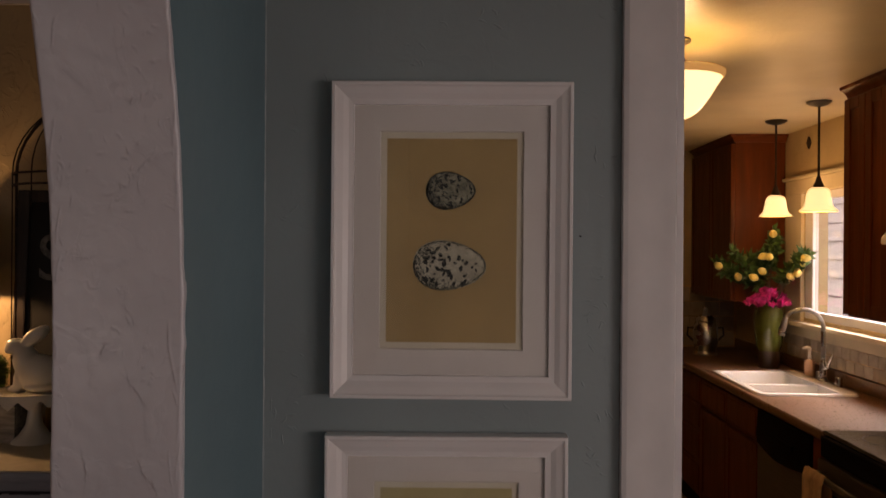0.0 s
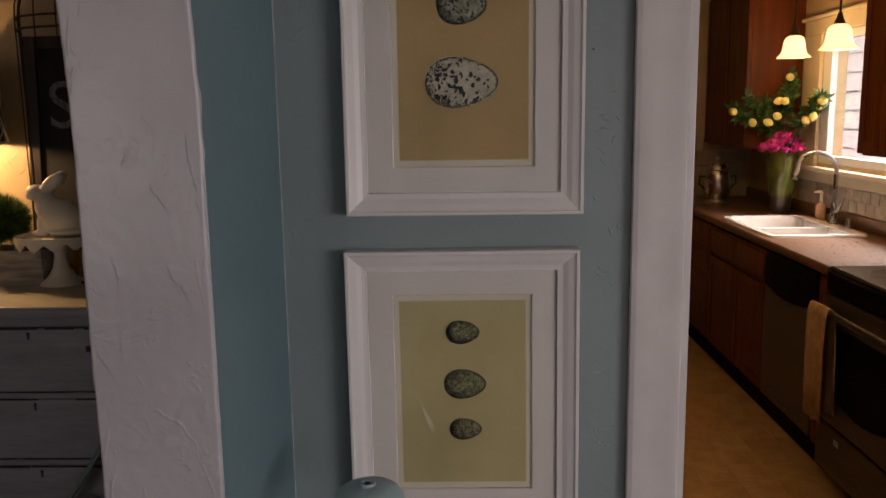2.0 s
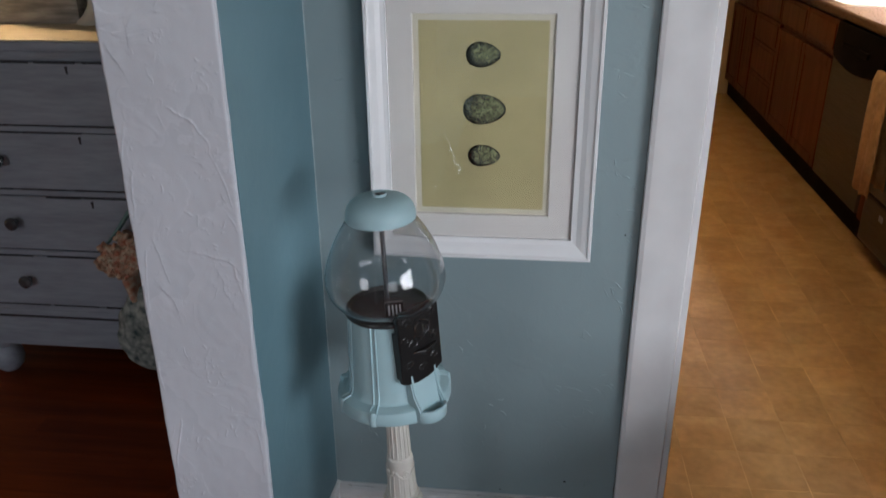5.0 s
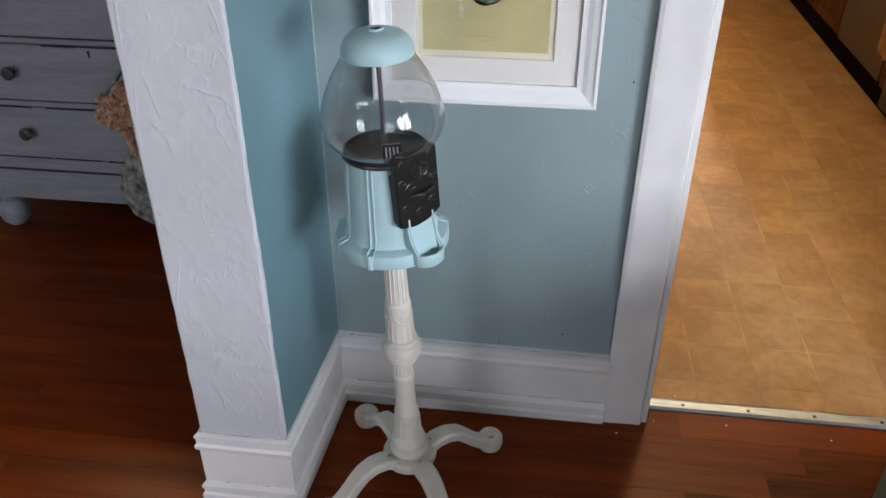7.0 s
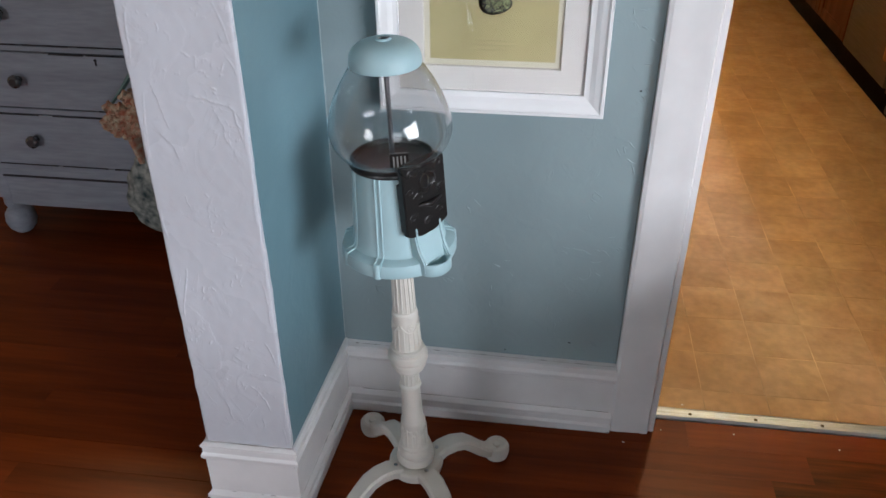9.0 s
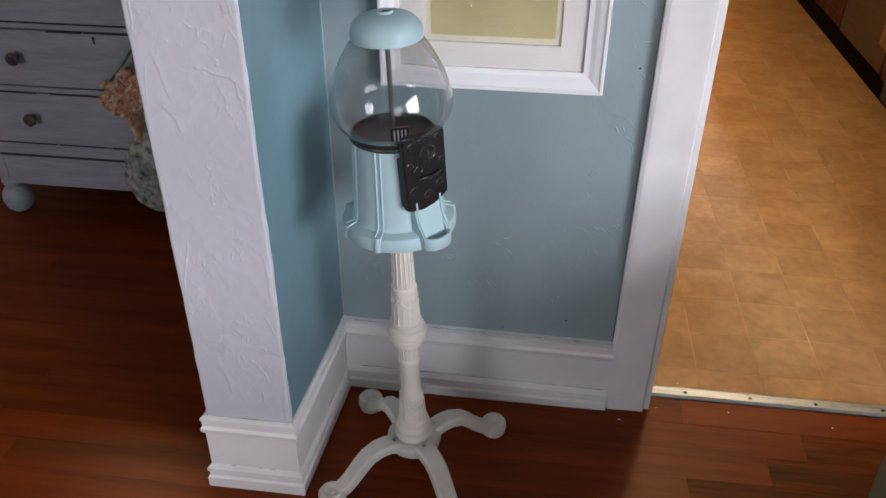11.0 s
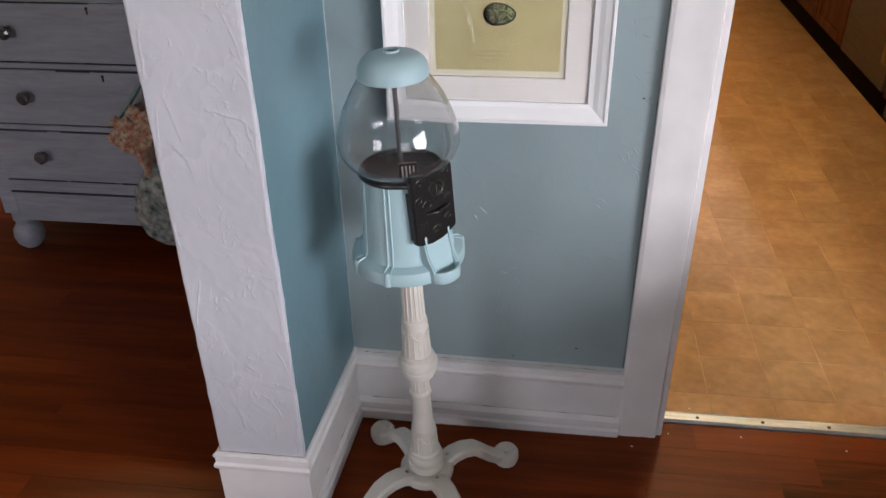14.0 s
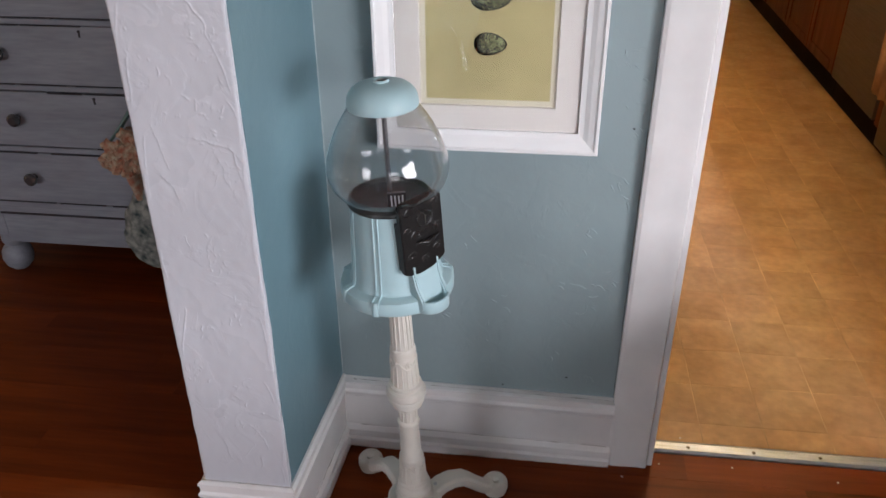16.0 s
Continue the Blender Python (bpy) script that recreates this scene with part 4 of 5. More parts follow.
rab = blob([((0.025, 0, 0.055), (0.062, 0.042, 0.055), 0), ((-0.012, 0, 0.085), (0.038, 0.034, 0.052), -14), ((-0.038, 0, 0.128), (0.036, 0.026, 0.026), 18), ((-0.060, 0, 0.122), (0.018, 0.016, 0.015), 0),
            ((0.013, 0.010, 0.162), (0.044, 0.013, 0.021), -38), ((0.012, -0.011, 0.160), (0.042, 0.013, 0.021), -36), ((-0.030, 0.014, 0.030), (0.014, 0.011, 0.038), 0), ((-0.030, -0.014, 0.030), (0.014, 0.011, 0.038), 0),
            ((-0.040, 0.014, 0.010), (0.022, 0.012, 0.011), 0), ((-0.040, -0.014, 0.010), (0.022, 0.012, 0.011), 0), ((0.040, 0.0, 0.014), (0.058, 0.044, 0.015), 0), ((0.088, 0, 0.045), (0.018, 0.018, 0.018), 0)], 0.0035, "rabbit_figurine", "china")
tagged(rab, "glossy white china rabbit figurine sitting on the cake stand", "figurine")
rab.matrix_world = pose(-1.236, 2.32, 1.239) @ Matrix.Scale(1.02, 4)


def cake_stand():
    t = thing("cake_stand", "white china pedestal cake stand with a dripping scalloped rim", "cake stand", (-1.225, 2.32, TOP))
    part("plate", lathe([(0.0, 0.146), (0.112, 0.146), (0.118, 0.153), (0.121, 0.153), (0.121, 0.146), (0.117, 0.136), (0.02, 0.132), (0.0, 0.132)], 56, cap=False), "china", t, "", 40)
    part("pedestal", lathe([(0.0, 0.134), (0.030, 0.134), (0.020, 0.118), (0.018, 0.085), (0.024, 0.050), (0.042, 0.022), (0.060, 0.010), (0.064, 0.0), (0.0, 0.0)], 44, cap=False), "china", t, "", 40)
    b = bmesh.new()
    n = 160
    rng = random.Random(8)
    drop = [0.012 + 0.022 * abs(math.sin(math.pi * 13 * k / n)) ** 1.5 * rng.uniform(0.85, 1.1) for k in range(n)]
    rows = []
    for r in (0.1215, 0.117):
        top, low = [], []
        for k in range(n):
            a = 2 * math.pi * k / n
            top.append(b.verts.new((r * math.cos(a), r * math.sin(a), 0.148)))
            low.append(b.verts.new((r * math.cos(a), r * math.sin(a), 0.148 - drop[k])))
        rows.append((top, low))
    for k in range(n):
        j = (k + 1) % n
        for top, low in rows:
            b.faces.new((top[k], top[j], low[j], low[k]))
        b.faces.new((rows[0][1][k], rows[0][1][j], rows[1][1][j], rows[1][1][k]))
    part("scalloped_rim", b, "china", t, "", 60)


cake_stand()


def planter():
    t = thing("grass_planter", "whitewashed wooden box planter with a clipped green grass ball", "planter", (-1.420, 2.355, TOP))
    for x0, x1, y0, y1 in ((-0.155, 0.155, -0.07, -0.058), (-0.155, 0.155, 0.058, 0.07), (-0.155, -0.143, -0.058, 0.058), (0.143, 0.155, -0.058, 0.058)):
        part("board", box(x0, x1, y0, y1, 0.0, 0.108, 0.002), "crate", t)
    part("bottom", box(-0.143, 0.143, -0.058, 0.058, 0.004, 0.092), "crate", t)
    rng = random.Random(11)
    verts, faces = [], []
    for k in range(5200):
        v = Vector((rng.gauss(0, 1), rng.gauss(0, 1), rng.gauss(0, 1))).normalized()
        if v.z < -0.75:
            continue
        base = Vector((0.0, 0, 0.185)) + v * 0.055
        tip = Vector((0.0, 0, 0.185)) + v * rng.uniform(0.086, 0.100) + Vector((rng.uniform(-1, 1), rng.uniform(-1, 1), rng.uniform(-1, 1))) * 0.008
        s = v.orthogonal().normalized()
        s.rotate(Matrix.Rotation(rng.uniform(0, 6.28), 3, v))
        i = len(verts)
        verts += [base - s * 0.0016, base + s * 0.0016, tip]
        faces.append((i, i + 1, i + 2))
    me = bpy.data.meshes.new("grass_ball")
    me.from_pydata(verts, [], faces)
    me.materials.append(M["grass"])
    g = new("grass_ball", me)
    g.parent = t
    g["label"], g["kind"] = "bright green clipped grass ball", "stuff"
    part("core", moved(lathe([(0.0, -0.06), (0.045, -0.04), (0.06, 0), (0.045, 0.04), (0.0, 0.06)], 16, cap=False), Matrix.Translation((0.0, 0, 0.185))), "grass", t, "", 60)


planter()
tagged(part("candle_jar", moved(lathe([(0.0, 0.0), (0.030, 0.0), (0.033, 0.006), (0.033, 0.075), (0.030, 0.085), (0.027, 0.085), (0.027, 0.01), (0.0, 0.01)], 32, cap=False), Matrix.Translation((-1.21, 2.43, TOP))), "amber", None, "", 40), "small amber glass candle jar on the dresser", "jar")


def chalkboard():
    t = thing("chalkboard", "framed black chalkboard with a chalk letter, leaning on the wall", "chalkboard", (-1.067, 2.50, TOP))
    lean = Matrix.Rotation(radians(-4), 4, 'X')
    w, h = 0.66, 0.76
    part("slate", moved(box(-w / 2 + 0.03, w / 2 - 0.03, -0.006, 0.006, 0.03, h - 0.03), lean), "slate", t)
    for x0, x1, z0, z1 in ((-w / 2, -w / 2 + 0.04, 0, h), (w / 2 - 0.04, w / 2, 0, h), (-w / 2 + 0.041, w / 2 - 0.041, 0, 0.04), (-w / 2 + 0.041, w / 2 - 0.041, h - 0.04, h)):
        part("frame_rail", moved(box(x0, x1, -0.016, 0.012, z0, z1, 0.005), lean), "darkwood", t)
    f = bpy.data.curves.new("letter", 'FONT')
    f.body, f.size, f.extrude = "S", 0.215, 0.0008
    f.materials.append(M["chalk"])
    src = new("chalk_letter", f)
    o = new("chalk_letter", bpy.data.meshes.new_from_object(src.evaluated_get(bpy.context.evaluated_depsgraph_get())))
    bpy.data.objects.remove(src)
    o.parent = t
    o.matrix_local = lean @ Matrix.Translation((-0.263, -0.0085, 0.470)) @ Matrix.Rotation(radians(90), 4, 'X')


chalkboard()


def cage():
    t = thing("wire_birdcage", "rusty brown wire birdcage frame with a domed top", "birdcage", (-1.085, 2.40, TOP))
    R, Q, H, D = 0.275, 0.28, 0.80, 0.24

    def at(a, s, z):
        return (R * s * math.cos(a), -Q * 0.55 * s * math.sin(a) + 0.06, z)
    for z in (0.004, H - 0.035, H):
        part("hoop", sweep([at(math.pi * k / 24, 1, z) for k in range(25)], 0.0035, 7), "rust", t)
    for k in range(11):
        a = math.pi * k / 10
        r = 0.0045 if k in (0, 10) else 0.0022
        low = 0.0 if k in (0, 1, 9, 10) else H - 0.10
        pts = [at(a, 1, low), at(a, 1, H)] + [at(a, math.cos(q), H + D * math.sin(q)) for q in [math.pi / 2 * i / 10 for i in range(1, 11)]]
        part("wire", sweep(pts, r, 6), "rust", t)
    pts = [at(0.05, 1.05 - 0.05 * math.sin(3.1 * q), 0.02 + (H - 0.05) * q) for q in [i / 16 for i in range(17)]]
    part("side_scroll", sweep(pts, 0.003, 6), "rust", t)
    part("finial", moved(lathe([(0.0, 0.0), (0.010, 0.004), (0.013, 0.014), (0.006, 0.026), (0.0, 0.04)], 16, cap=False), Matrix.Translation((0, 0.06, H + D - 0.006))), "rust", t, "", 50)


cage()


def table_lamp():
    t = thing("table_lamp", "table lamp with a brown drum shade wrapped in pale twigs", "lamp", (-1.580, 2.40, TOP - 0.0005))
    part("base", lathe([(0.0, 0.0), (0.07, 0.0), (0.072, 0.012), (0.03, 0.03), (0.018, 0.06), (0.035, 0.14), (0.045, 0.22), (0.03, 0.31), (0.012, 0.36), (0.010, 0.50), (0.0, 0.50)], 32, cap=False), "rust", t, "", 40)
    part("shade", lathe([(0.150, 0.428), (0.135, 0.675), (0.132, 0.675), (0.147, 0.428)], 48, closed=True), "shade", t, "opaque brown drum shade", 40)
    part("shade_rim", lathe([(0.152, 0.425), (0.152, 0.432), (0.146, 0.432), (0.146, 0.425)], 48, closed=True), "china", t, "", 40)
    rng = random.Random(31)
    for k in range(22):
        a = 2 * math.pi * k / 22
        pts = []
        for i in range(9):
            z = 0.431 + 0.24 * i / 8
            r = 0.157 - 0.016 * i / 8 + rng.uniform(0.0, 0.006)
            a2 = a + 0.16 * math.sin(i * 1.1 + k * 1.9) + rng.uniform(-0.05, 0.05)
            pts.append((r * math.cos(a2), r * math.sin(a2), z))
        part("twig_wire", sweep(pts, 0.0024, 6), "china", t, "", 60)
    part("bulb", moved(lathe([(0.0, -0.03), (0.018, -0.024), (0.028, 0.0), (0.018, 0.024), (0.0, 0.03)], 20, cap=False), Matrix.Translation((0, 0, 0.510))), "glow", t, "", 60)


M["glow"] = mat("bulb_glow", (1.0, 0.78, 0.45), 0.4, emit=6.0)
table_lamp()

M["floral"] = mat("floral_fabric", (0.50, 0.16, 0.09), 0.9, vscale=55, col2=(0.60, 0.54, 0.40))
M["mint"] = mat("mint_fabric", (0.20, 0.33, 0.31), 0.9, var=0.1, vscale=40)
M["print"] = mat("patterned_fabric", (0.46, 0.47, 0.43), 0.9, vscale=40, col2=(0.03, 0.06, 0.065))


def fabric_bag():
    t = thing("fabric_bag", "patchwork fabric bag with floral ruffles hanging on the dresser front", "bag", (-1.035, 1.957, 0))
    b = bmesh.new()
    bmesh.ops.create_uvsphere(b, u_segments=36, v_segments=26, radius=1)
    for v in b.verts:
        c = v.co.copy()
        n = noise.noise(c * 3.0) * 0.18 + noise.noise(c * 7.0) * 0.07
        s = 1.0 + n
        v.co = Vector((c.x * 0.085 * s * (1.15 - 0.35 * c.z), c.y * 0.035 * s, 0.235 + c.z * 0.145))
    part("pouch", b, "print", t, "grey-green patterned fabric pouch", 80)
    rng = random.Random(2)
    for k in range(30):
        q, rr = rng.uniform(0, 6.283), rng.random() ** 0.5
        x, z = -0.035 + 0.062 * rr * math.cos(q), 0.485 + 0.062 * rr * math.sin(q)
        z += (x + 0.04) * 0.35
        b = bmesh.new()
        n = 20
        rings = []
        for i, (r, h) in enumerate(((0.004, 0.008), (0.011, 0.013), (0.018, 0.006), (0.021, -0.002))):
            rings.append([b.verts.new((r * (1 + 0.2 * math.sin(5 * q + k)) * math.cos(q), -h - 0.003 * math.sin(4 * q + i), r * (1 + 0.2 * math.sin(5 * q + k)) * math.sin(q))) for q in [2 * math.pi * j / n for j in range(n)]])
        for A, C in zip(rings, rings[1:]):
            for j in range(n):
                b.faces.new((A[j], A[(j + 1) % n], C[(j + 1) % n], C[j]))
        b.faces.new(rings[0])
        part("ruffle", moved(b, Matrix.Translation((x, -0.03 + rng.uniform(-0.01, 0.01), z)) @ Matrix.Rotation(rng.uniform(-0.5, 0.5), 4, 'Z')), "floral", t, "", 60)
    part("strap", sweep([(-0.085, -0.004, 0.515), (-0.045, 0.0, 0.560), (-0.005, 0.008, 0.615), (0.045, 0.03, 0.70), (0.075, 0.045, 0.735)], [0.016, 0.024, 0.028, 0.024, 0.016], 10, flat=0.25), "mint", t, "", 60)
    part("backing_cloth", sweep([(-0.02, 0.0, 0.34), (-0.03, 0.0, 0.42), (-0.032, 0.0, 0.49), (-0.02, 0.01, 0.55)], [0.03, 0.045, 0.055, 0.03], 14, flat=0.45), "floral", t, "", 60)


fabric_bag()

structure("picture_rail", moulding((-4.2, 2.56, 2.455), (-0.50, 2.56, 2.455), (0, -1, 0), [(0, 0), (0.02, 0), (0.022, 0.02), (0.035, 0.035), (0.04, 0.06), (0.055, 0.085), (0, 0.085)]), "trim", "white picture rail moulding", "trim", 30)
structure("baseboard", moulding((-4.2, 2.56, 0), (-0.50, 2.56, 0), (0, -1, 0), BASE), "trim", "tall white moulded baseboard", "baseboard", 30)


def room_window(name, x0, x1, z0, z1):
    t = tagged(new(name), "white sash window with glazing bars", "window", kind="structure")
    y = -3.36
    for a, c, e, f in ((x0, x0 + 0.05, z0, z1), (x1 - 0.05, x1, z0, z1), (x0 + 0.05, x1 - 0.05, z0, z0 + 0.06), (x0 + 0.05, x1 - 0.05, z1 - 0.05, z1), (x0 + 0.05, x1 - 0.05, (z0 + z1) / 2 - 0.02, (z0 + z1) / 2 + 0.02)):
        part("sash_rail", box(a, c, y + 0.026, y + 0.056, e, f, 0.004), "trim", t)
    for k in (1, 2):
        xm = x0 + (x1 - x0) * k / 3
        part("glazing_bar", box(xm - 0.012, xm + 0.012, y + 0.03, y + 0.05, z0 + 0.06, z1 - 0.05, 0.003), "trim", t)
    return t


def east_window():
    t = tagged(new("window_4"), "white sash window with glazing bars", "window", kind="structure")
    y0, y1, z0, z1 = -2.0, -0.3, 0.75, 2.05
    zm = (z0 + z1) / 2
    for a, c, e, f in ((y0, y0 + 0.05, z0, z1), (y1 - 0.05, y1, z0, z1), (y0 + 0.05, y1 - 0.05, z0, z0 + 0.06), (y0 + 0.05, y1 - 0.05, z1 - 0.05, z1), (y0 + 0.05, y1 - 0.05, zm - 0.02, zm + 0.02)):
        part("sash_rail", box(2.605, 2.635, a, c, e, f, 0.004), "trim", t)
    ym = (y0 + y1) / 2
    part("mullion", box(2.604, 2.636, ym - 0.05, ym + 0.05, z0 + 0.06, zm - 0.021, 0.003), "trim", t)
    part("mullion", box(2.604, 2.636, ym - 0.05, ym + 0.05, zm + 0.021, z1 - 0.05, 0.003), "trim", t)


east_window()
room_window("window_1", 0.97, 2.47, 0.75, 2.35)
room_window("window_2", -3.35, -1.85, 0.8, 2.3)

# Only its near edge is known; the rest is sized to shade the floor.
g = thing("shading_cabinet", "long grey-green painted cabinet by the doorway, unseen body sized to block window light", "cabinet", (0.835, 1.10, 0), 0)
part("carcass", box(0.0, 0.38, -1.20, 0.0, 0.06, 0.665, 0.006), "green", g)
part("plinth", box(0.02, 0.36, -1.18, -0.02, 0.0, 0.06), "green", g)
part("top", box(-0.005, 0.39, -1.21, 0.005, 0.666, 0.69, 0.004), "green", g)
for k in range(3):
    part("door", box(-0.012, -0.001, -0.395 - 0.395 * k, -0.010 - 0.395 * k, 0.08, 0.645, 0.003), "green", g)


# ---- kitchen ----
M["stain"] = mat("stainless_steel", (0.11, 0.10, 0.092), 0.34, metal=0.9, grain=0.15, gscale=20, stretch=(1, 1, 30), var=0.06)
M["bgloss"] = mat("black_gloss", (0.006, 0.005, 0.005), 0.42, var=0.1, spec=0.01)
M["cookglass"] = mat("cooktop_glass", (0.010, 0.010, 0.011), 0.12, var=0.1)
M["sink"] = mat("white_enamel_sink", (0.84, 0.82, 0.78), 0.2, var=0.02, coat=0.3)
M["bronze"] = mat("dark_bronze", (0.035, 0.025, 0.02), 0.4, metal=0.6)
M["vase"] = mat("olive_glaze", (0.085, 0.10, 0.02), 0.16, var=0.25, vscale=9, coat=0.6)
M["vasefoot"] = mat("brown_glaze", (0.035, 0.02, 0.012), 0.3, var=0.2, coat=0.3)
M["leaf"] = mat("green_leaf", (0.045, 0.11, 0.025), 0.45, var=0.3, vscale=30)
M["twig"] = mat("brown_twig", (0.06, 0.04, 0.02), 0.8)
M["lemon"] = mat("yellow_lemon", (0.75, 0.60, 0.20), 0.45, var=0.12, vscale=30, bump=0.2, bscale=200)
M["pink"] = mat("magenta_petal", (0.62, 0.03, 0.25), 0.6, var=0.25, vscale=40)
M["cream2"] = mat("cream_window_trim", (0.66, 0.57, 0.40), 0.4, var=0.05, vscale=6)
M["vinylwhite"] = mat("white_sash_vinyl", (0.78, 0.79, 0.82), 0.35, var=0.02)
M["splash"] = mat("stone_tile", (0.40, 0.33, 0.25), 0.5, var=0.15, vscale=12, island=0.12, bump=0.2, bscale=60)
M["shingle"] = mat("painted_shingle", (0.80, 0.80, 0.81), 0.7, var=0.08, vscale=6, grain=0.2, gscale=30, stretch=(8, 8, 1), island=0.08)
M["towel"] = mat("tan_towel", (0.42, 0.26, 0.13), 0.95, var=0.12, vscale=30, bump=0.5, bscale=220)
M["alabaster"] = mat("lit_alabaster_glass", (1.0, 0.79, 0.42), 0.3, emit=8.0, var=0.25, vscale=16)
M["bellglass"] = mat("lit_bell_glass", (1.0, 0.79, 0.42), 0.3, emit=4.8, var=0.3, vscale=22)
M["amberglass"] = mat("lit_amber_rim", (1.0, 0.60, 0.22), 0.3, emit=1.6, var=0.1, vscale=14)
M["soap"] = mat("pink_soap", (0.6, 0.38, 0.28), 0.2, var=0.05, coat=0.5)

XF, CT = 1.580, 0.92              # cabinet fronts, worktop height


def panel_door(y0, y1, z0, z1, parent, name="door", label="", knob=None):
    """A framed cherry door on the front plane, with a raised field."""
    d = part(name, box(XF - 0.020, XF, y0, y1, z0, z1, 0.003), "cherry", parent, label)
    if z1 - z0 > 0.22:
        r = 0.055
        for a, c, e, f in ((y0, y0 + r, z0, z1), (y1 - r, y1, z0, z1), (y0 + r, y1 - r, z0, z0 + r), (y0 + r, y1 - r, z1 - r, z1)):
            part("door_rail", box(XF - 0.028, XF - 0.0201, a + 0.001, c - 0.001, e + 0.001, f - 0.001, 0.003), "cherry", d)
    else:
        part("field", box(XF - 0.027, XF - 0.0201, y0 + 0.02, y1 - 0.02, z0 + 0.02, z1 - 0.02, 0.004), "cherry", d)
    return d


def base_unit(y0, y1, kind, label):
    t = thing("base_cabinet", label, "cabinet", group="kitchen base cabinets")
    part("carcass", box(XF, 2.19, y0, y1, 0.10, 0.72 if "sink" in label else 0.875), "cherry", t)
    part("toe_kick", box(XF + 0.004, XF + 0.02, y0, y1, 0.0, 0.10), "bgloss", t)
    g = 0.004
    if kind == "drawers":
        for z0, z1 in ((0.12, 0.33), (0.335, 0.53), (0.535, 0.70), (0.705, 0.865)):
            panel_door(y0 + g, y1 - g, z0, z1, t, "drawer")
    else:
        m = (y0 + y1) / 2
        for a, c in ((y0 + g, m - g), (m + g, y1 - g)):
            panel_door(a, c, 0.12, 0.68, t)
            panel_door(a, c, 0.70, 0.865, t, "drawer_front")
    return t


base_unit(4.09, 5.06, "doors", "reddish cherry sink base cabinet with two doors")
base_unit(5.06, 5.62, "drawers", "reddish cherry base cabinet with four drawers")
base_unit(5.62, 6.27, "doors", "reddish cherry corner base cabinet")


def upper_unit(y0, y1, z0, z1, label):
    t = thing("wall_cabinet", label, "cabinet", group="kitchen wall cabinets")
    X0 = 1.865
    part("carcass", box(X0, 2.195, y0, y1, z0, z1, 0.002), "cherry", t)
    m = (y0 + y1) / 2
    for a, c in ((y0 + 0.004, m - 0.003), (m + 0.003, y1 - 0.004)):
        d = part("door", box(X0 - 0.020, X0 - 0.0005, a, c, z0 + 0.01, z1 - 0.02, 0.003), "cherry", t)
        r = 0.055
        for p, q, e, f in ((a, a + r, z0 + 0.01, z1 - 0.02), (c - r, c, z0 + 0.01, z1 - 0.02), (a + r, c - r, z0 + 0.01, z0 + 0.01 + r), (a + r, c - r, z1 - 0.02 - r, z1 - 0.02)):
            part("door_rail", box(X0 - 0.028, X0 - 0.0205, p + 0.001, q - 0.001, e + 0.001, f - 0.001, 0.003), "cherry", d)
    prof = [(0, 0), (0.012, 0), (0.016, 0.012), (0.030, 0.028), (0.045, 0.036), (0.05, 0.05), (0, 0.05)]
    part("crown", moulding((X0, y1, z1 - 0.012), (X0, y0, z1 - 0.012), (-1, 0, 0), prof, 0.0, 1.0), "cherry", t, "", 30)
    part("crown", moulding((X0, y0, z1 - 0.012), (2.195, y0, z1 - 0.012), (0, -1, 0), prof, 1.0, 0.0), "cherry", t, "", 30)
    return t


upper_unit(5.36, 6.27, 1.33, 2.40, "reddish cherry wall cabinet with crown moulding")
upper_unit(3.39, 3.79, 1.365, 2.40, "reddish cherry wall cabinet beside the window")
upper_unit(2.62, 3.385, 1.80, 2.40, "reddish cherry wall cabinet over the range hood")

h = thing("range_hood", "pale metal range hood under the wall cabinet", "range hood")
part("canopy", prism([(1.80, 1.70), (1.80, 1.73), (1.86, 1.795), (2.195, 1.795), (2.195, 1.70)], 2.63, 3.375, "y", 0.004), "sink", h)
part("filter", box(1.84, 2.15, 2.70, 3.30, 1.692, 1.70), "stain", h)


def dishwasher():
    t = thing("dishwasher", "stainless dishwasher with a black control panel", "dishwasher")
    y0, y1 = 3.462, 4.085
    part("body", box(XF + 0.01, 2.18, y0, y1, 0.10, 0.875), "bgloss", t)
    part("door", box(XF - 0.028, XF + 0.009, y0 + 0.003, y1 - 0.003, 0.115, 0.70, 0.005), "stain", t, "brushed stainless door")
    n = 12
    b = bmesh.new()
    rows = []
    for k in range(n + 1):
        y = y0 + 0.003 + (y1 - y0 - 0.006) * k / n
        bow = 0.028 * math.sin(math.pi * k / n)
        rows.append([b.verts.new((x, y, z)) for x, z in ((XF + 0.009, 0.704 - bow), (XF - 0.030 - bow * 0.5, 0.704 - bow), (XF - 0.034 - bow * 0.6, 0.75), (XF - 0.030 - bow * 0.3, 0.80), (XF - 0.026, 0.868), (XF + 0.009, 0.868))])
    for A, C in zip(rows, rows[1:]):
        for i in range(6):
            b.faces.new((A[i], A[(i + 1) % 6], C[(i + 1) % 6], C[i]))
    b.faces.new(rows[0])
    b.faces.new(rows[-1][::-1])
    part("control_panel", b, "bgloss", t, "bowed black control panel", 35)
    part("handle", box(XF - 0.050, XF - 0.034, y0 + 0.15, y1 - 0.15, 0.762, 0.79, 0.006), "bgloss", t)
    part("toe_kick", box(XF + 0.004, XF + 0.02, y0, y1, 0.0, 0.10), "bgloss", t)


dishwasher()
fp = tagged(part("filler_panel", box(XF - 0.018, 2.18, 3.350, 3.458, 0.10, 0.875, 0.002), "cherry"), "reddish cherry filler panel beside the range", "panel")
part("toe_kick", box(XF + 0.004, XF + 0.02, 3.350, 3.458, 0.0, 0.099), "bgloss", fp)


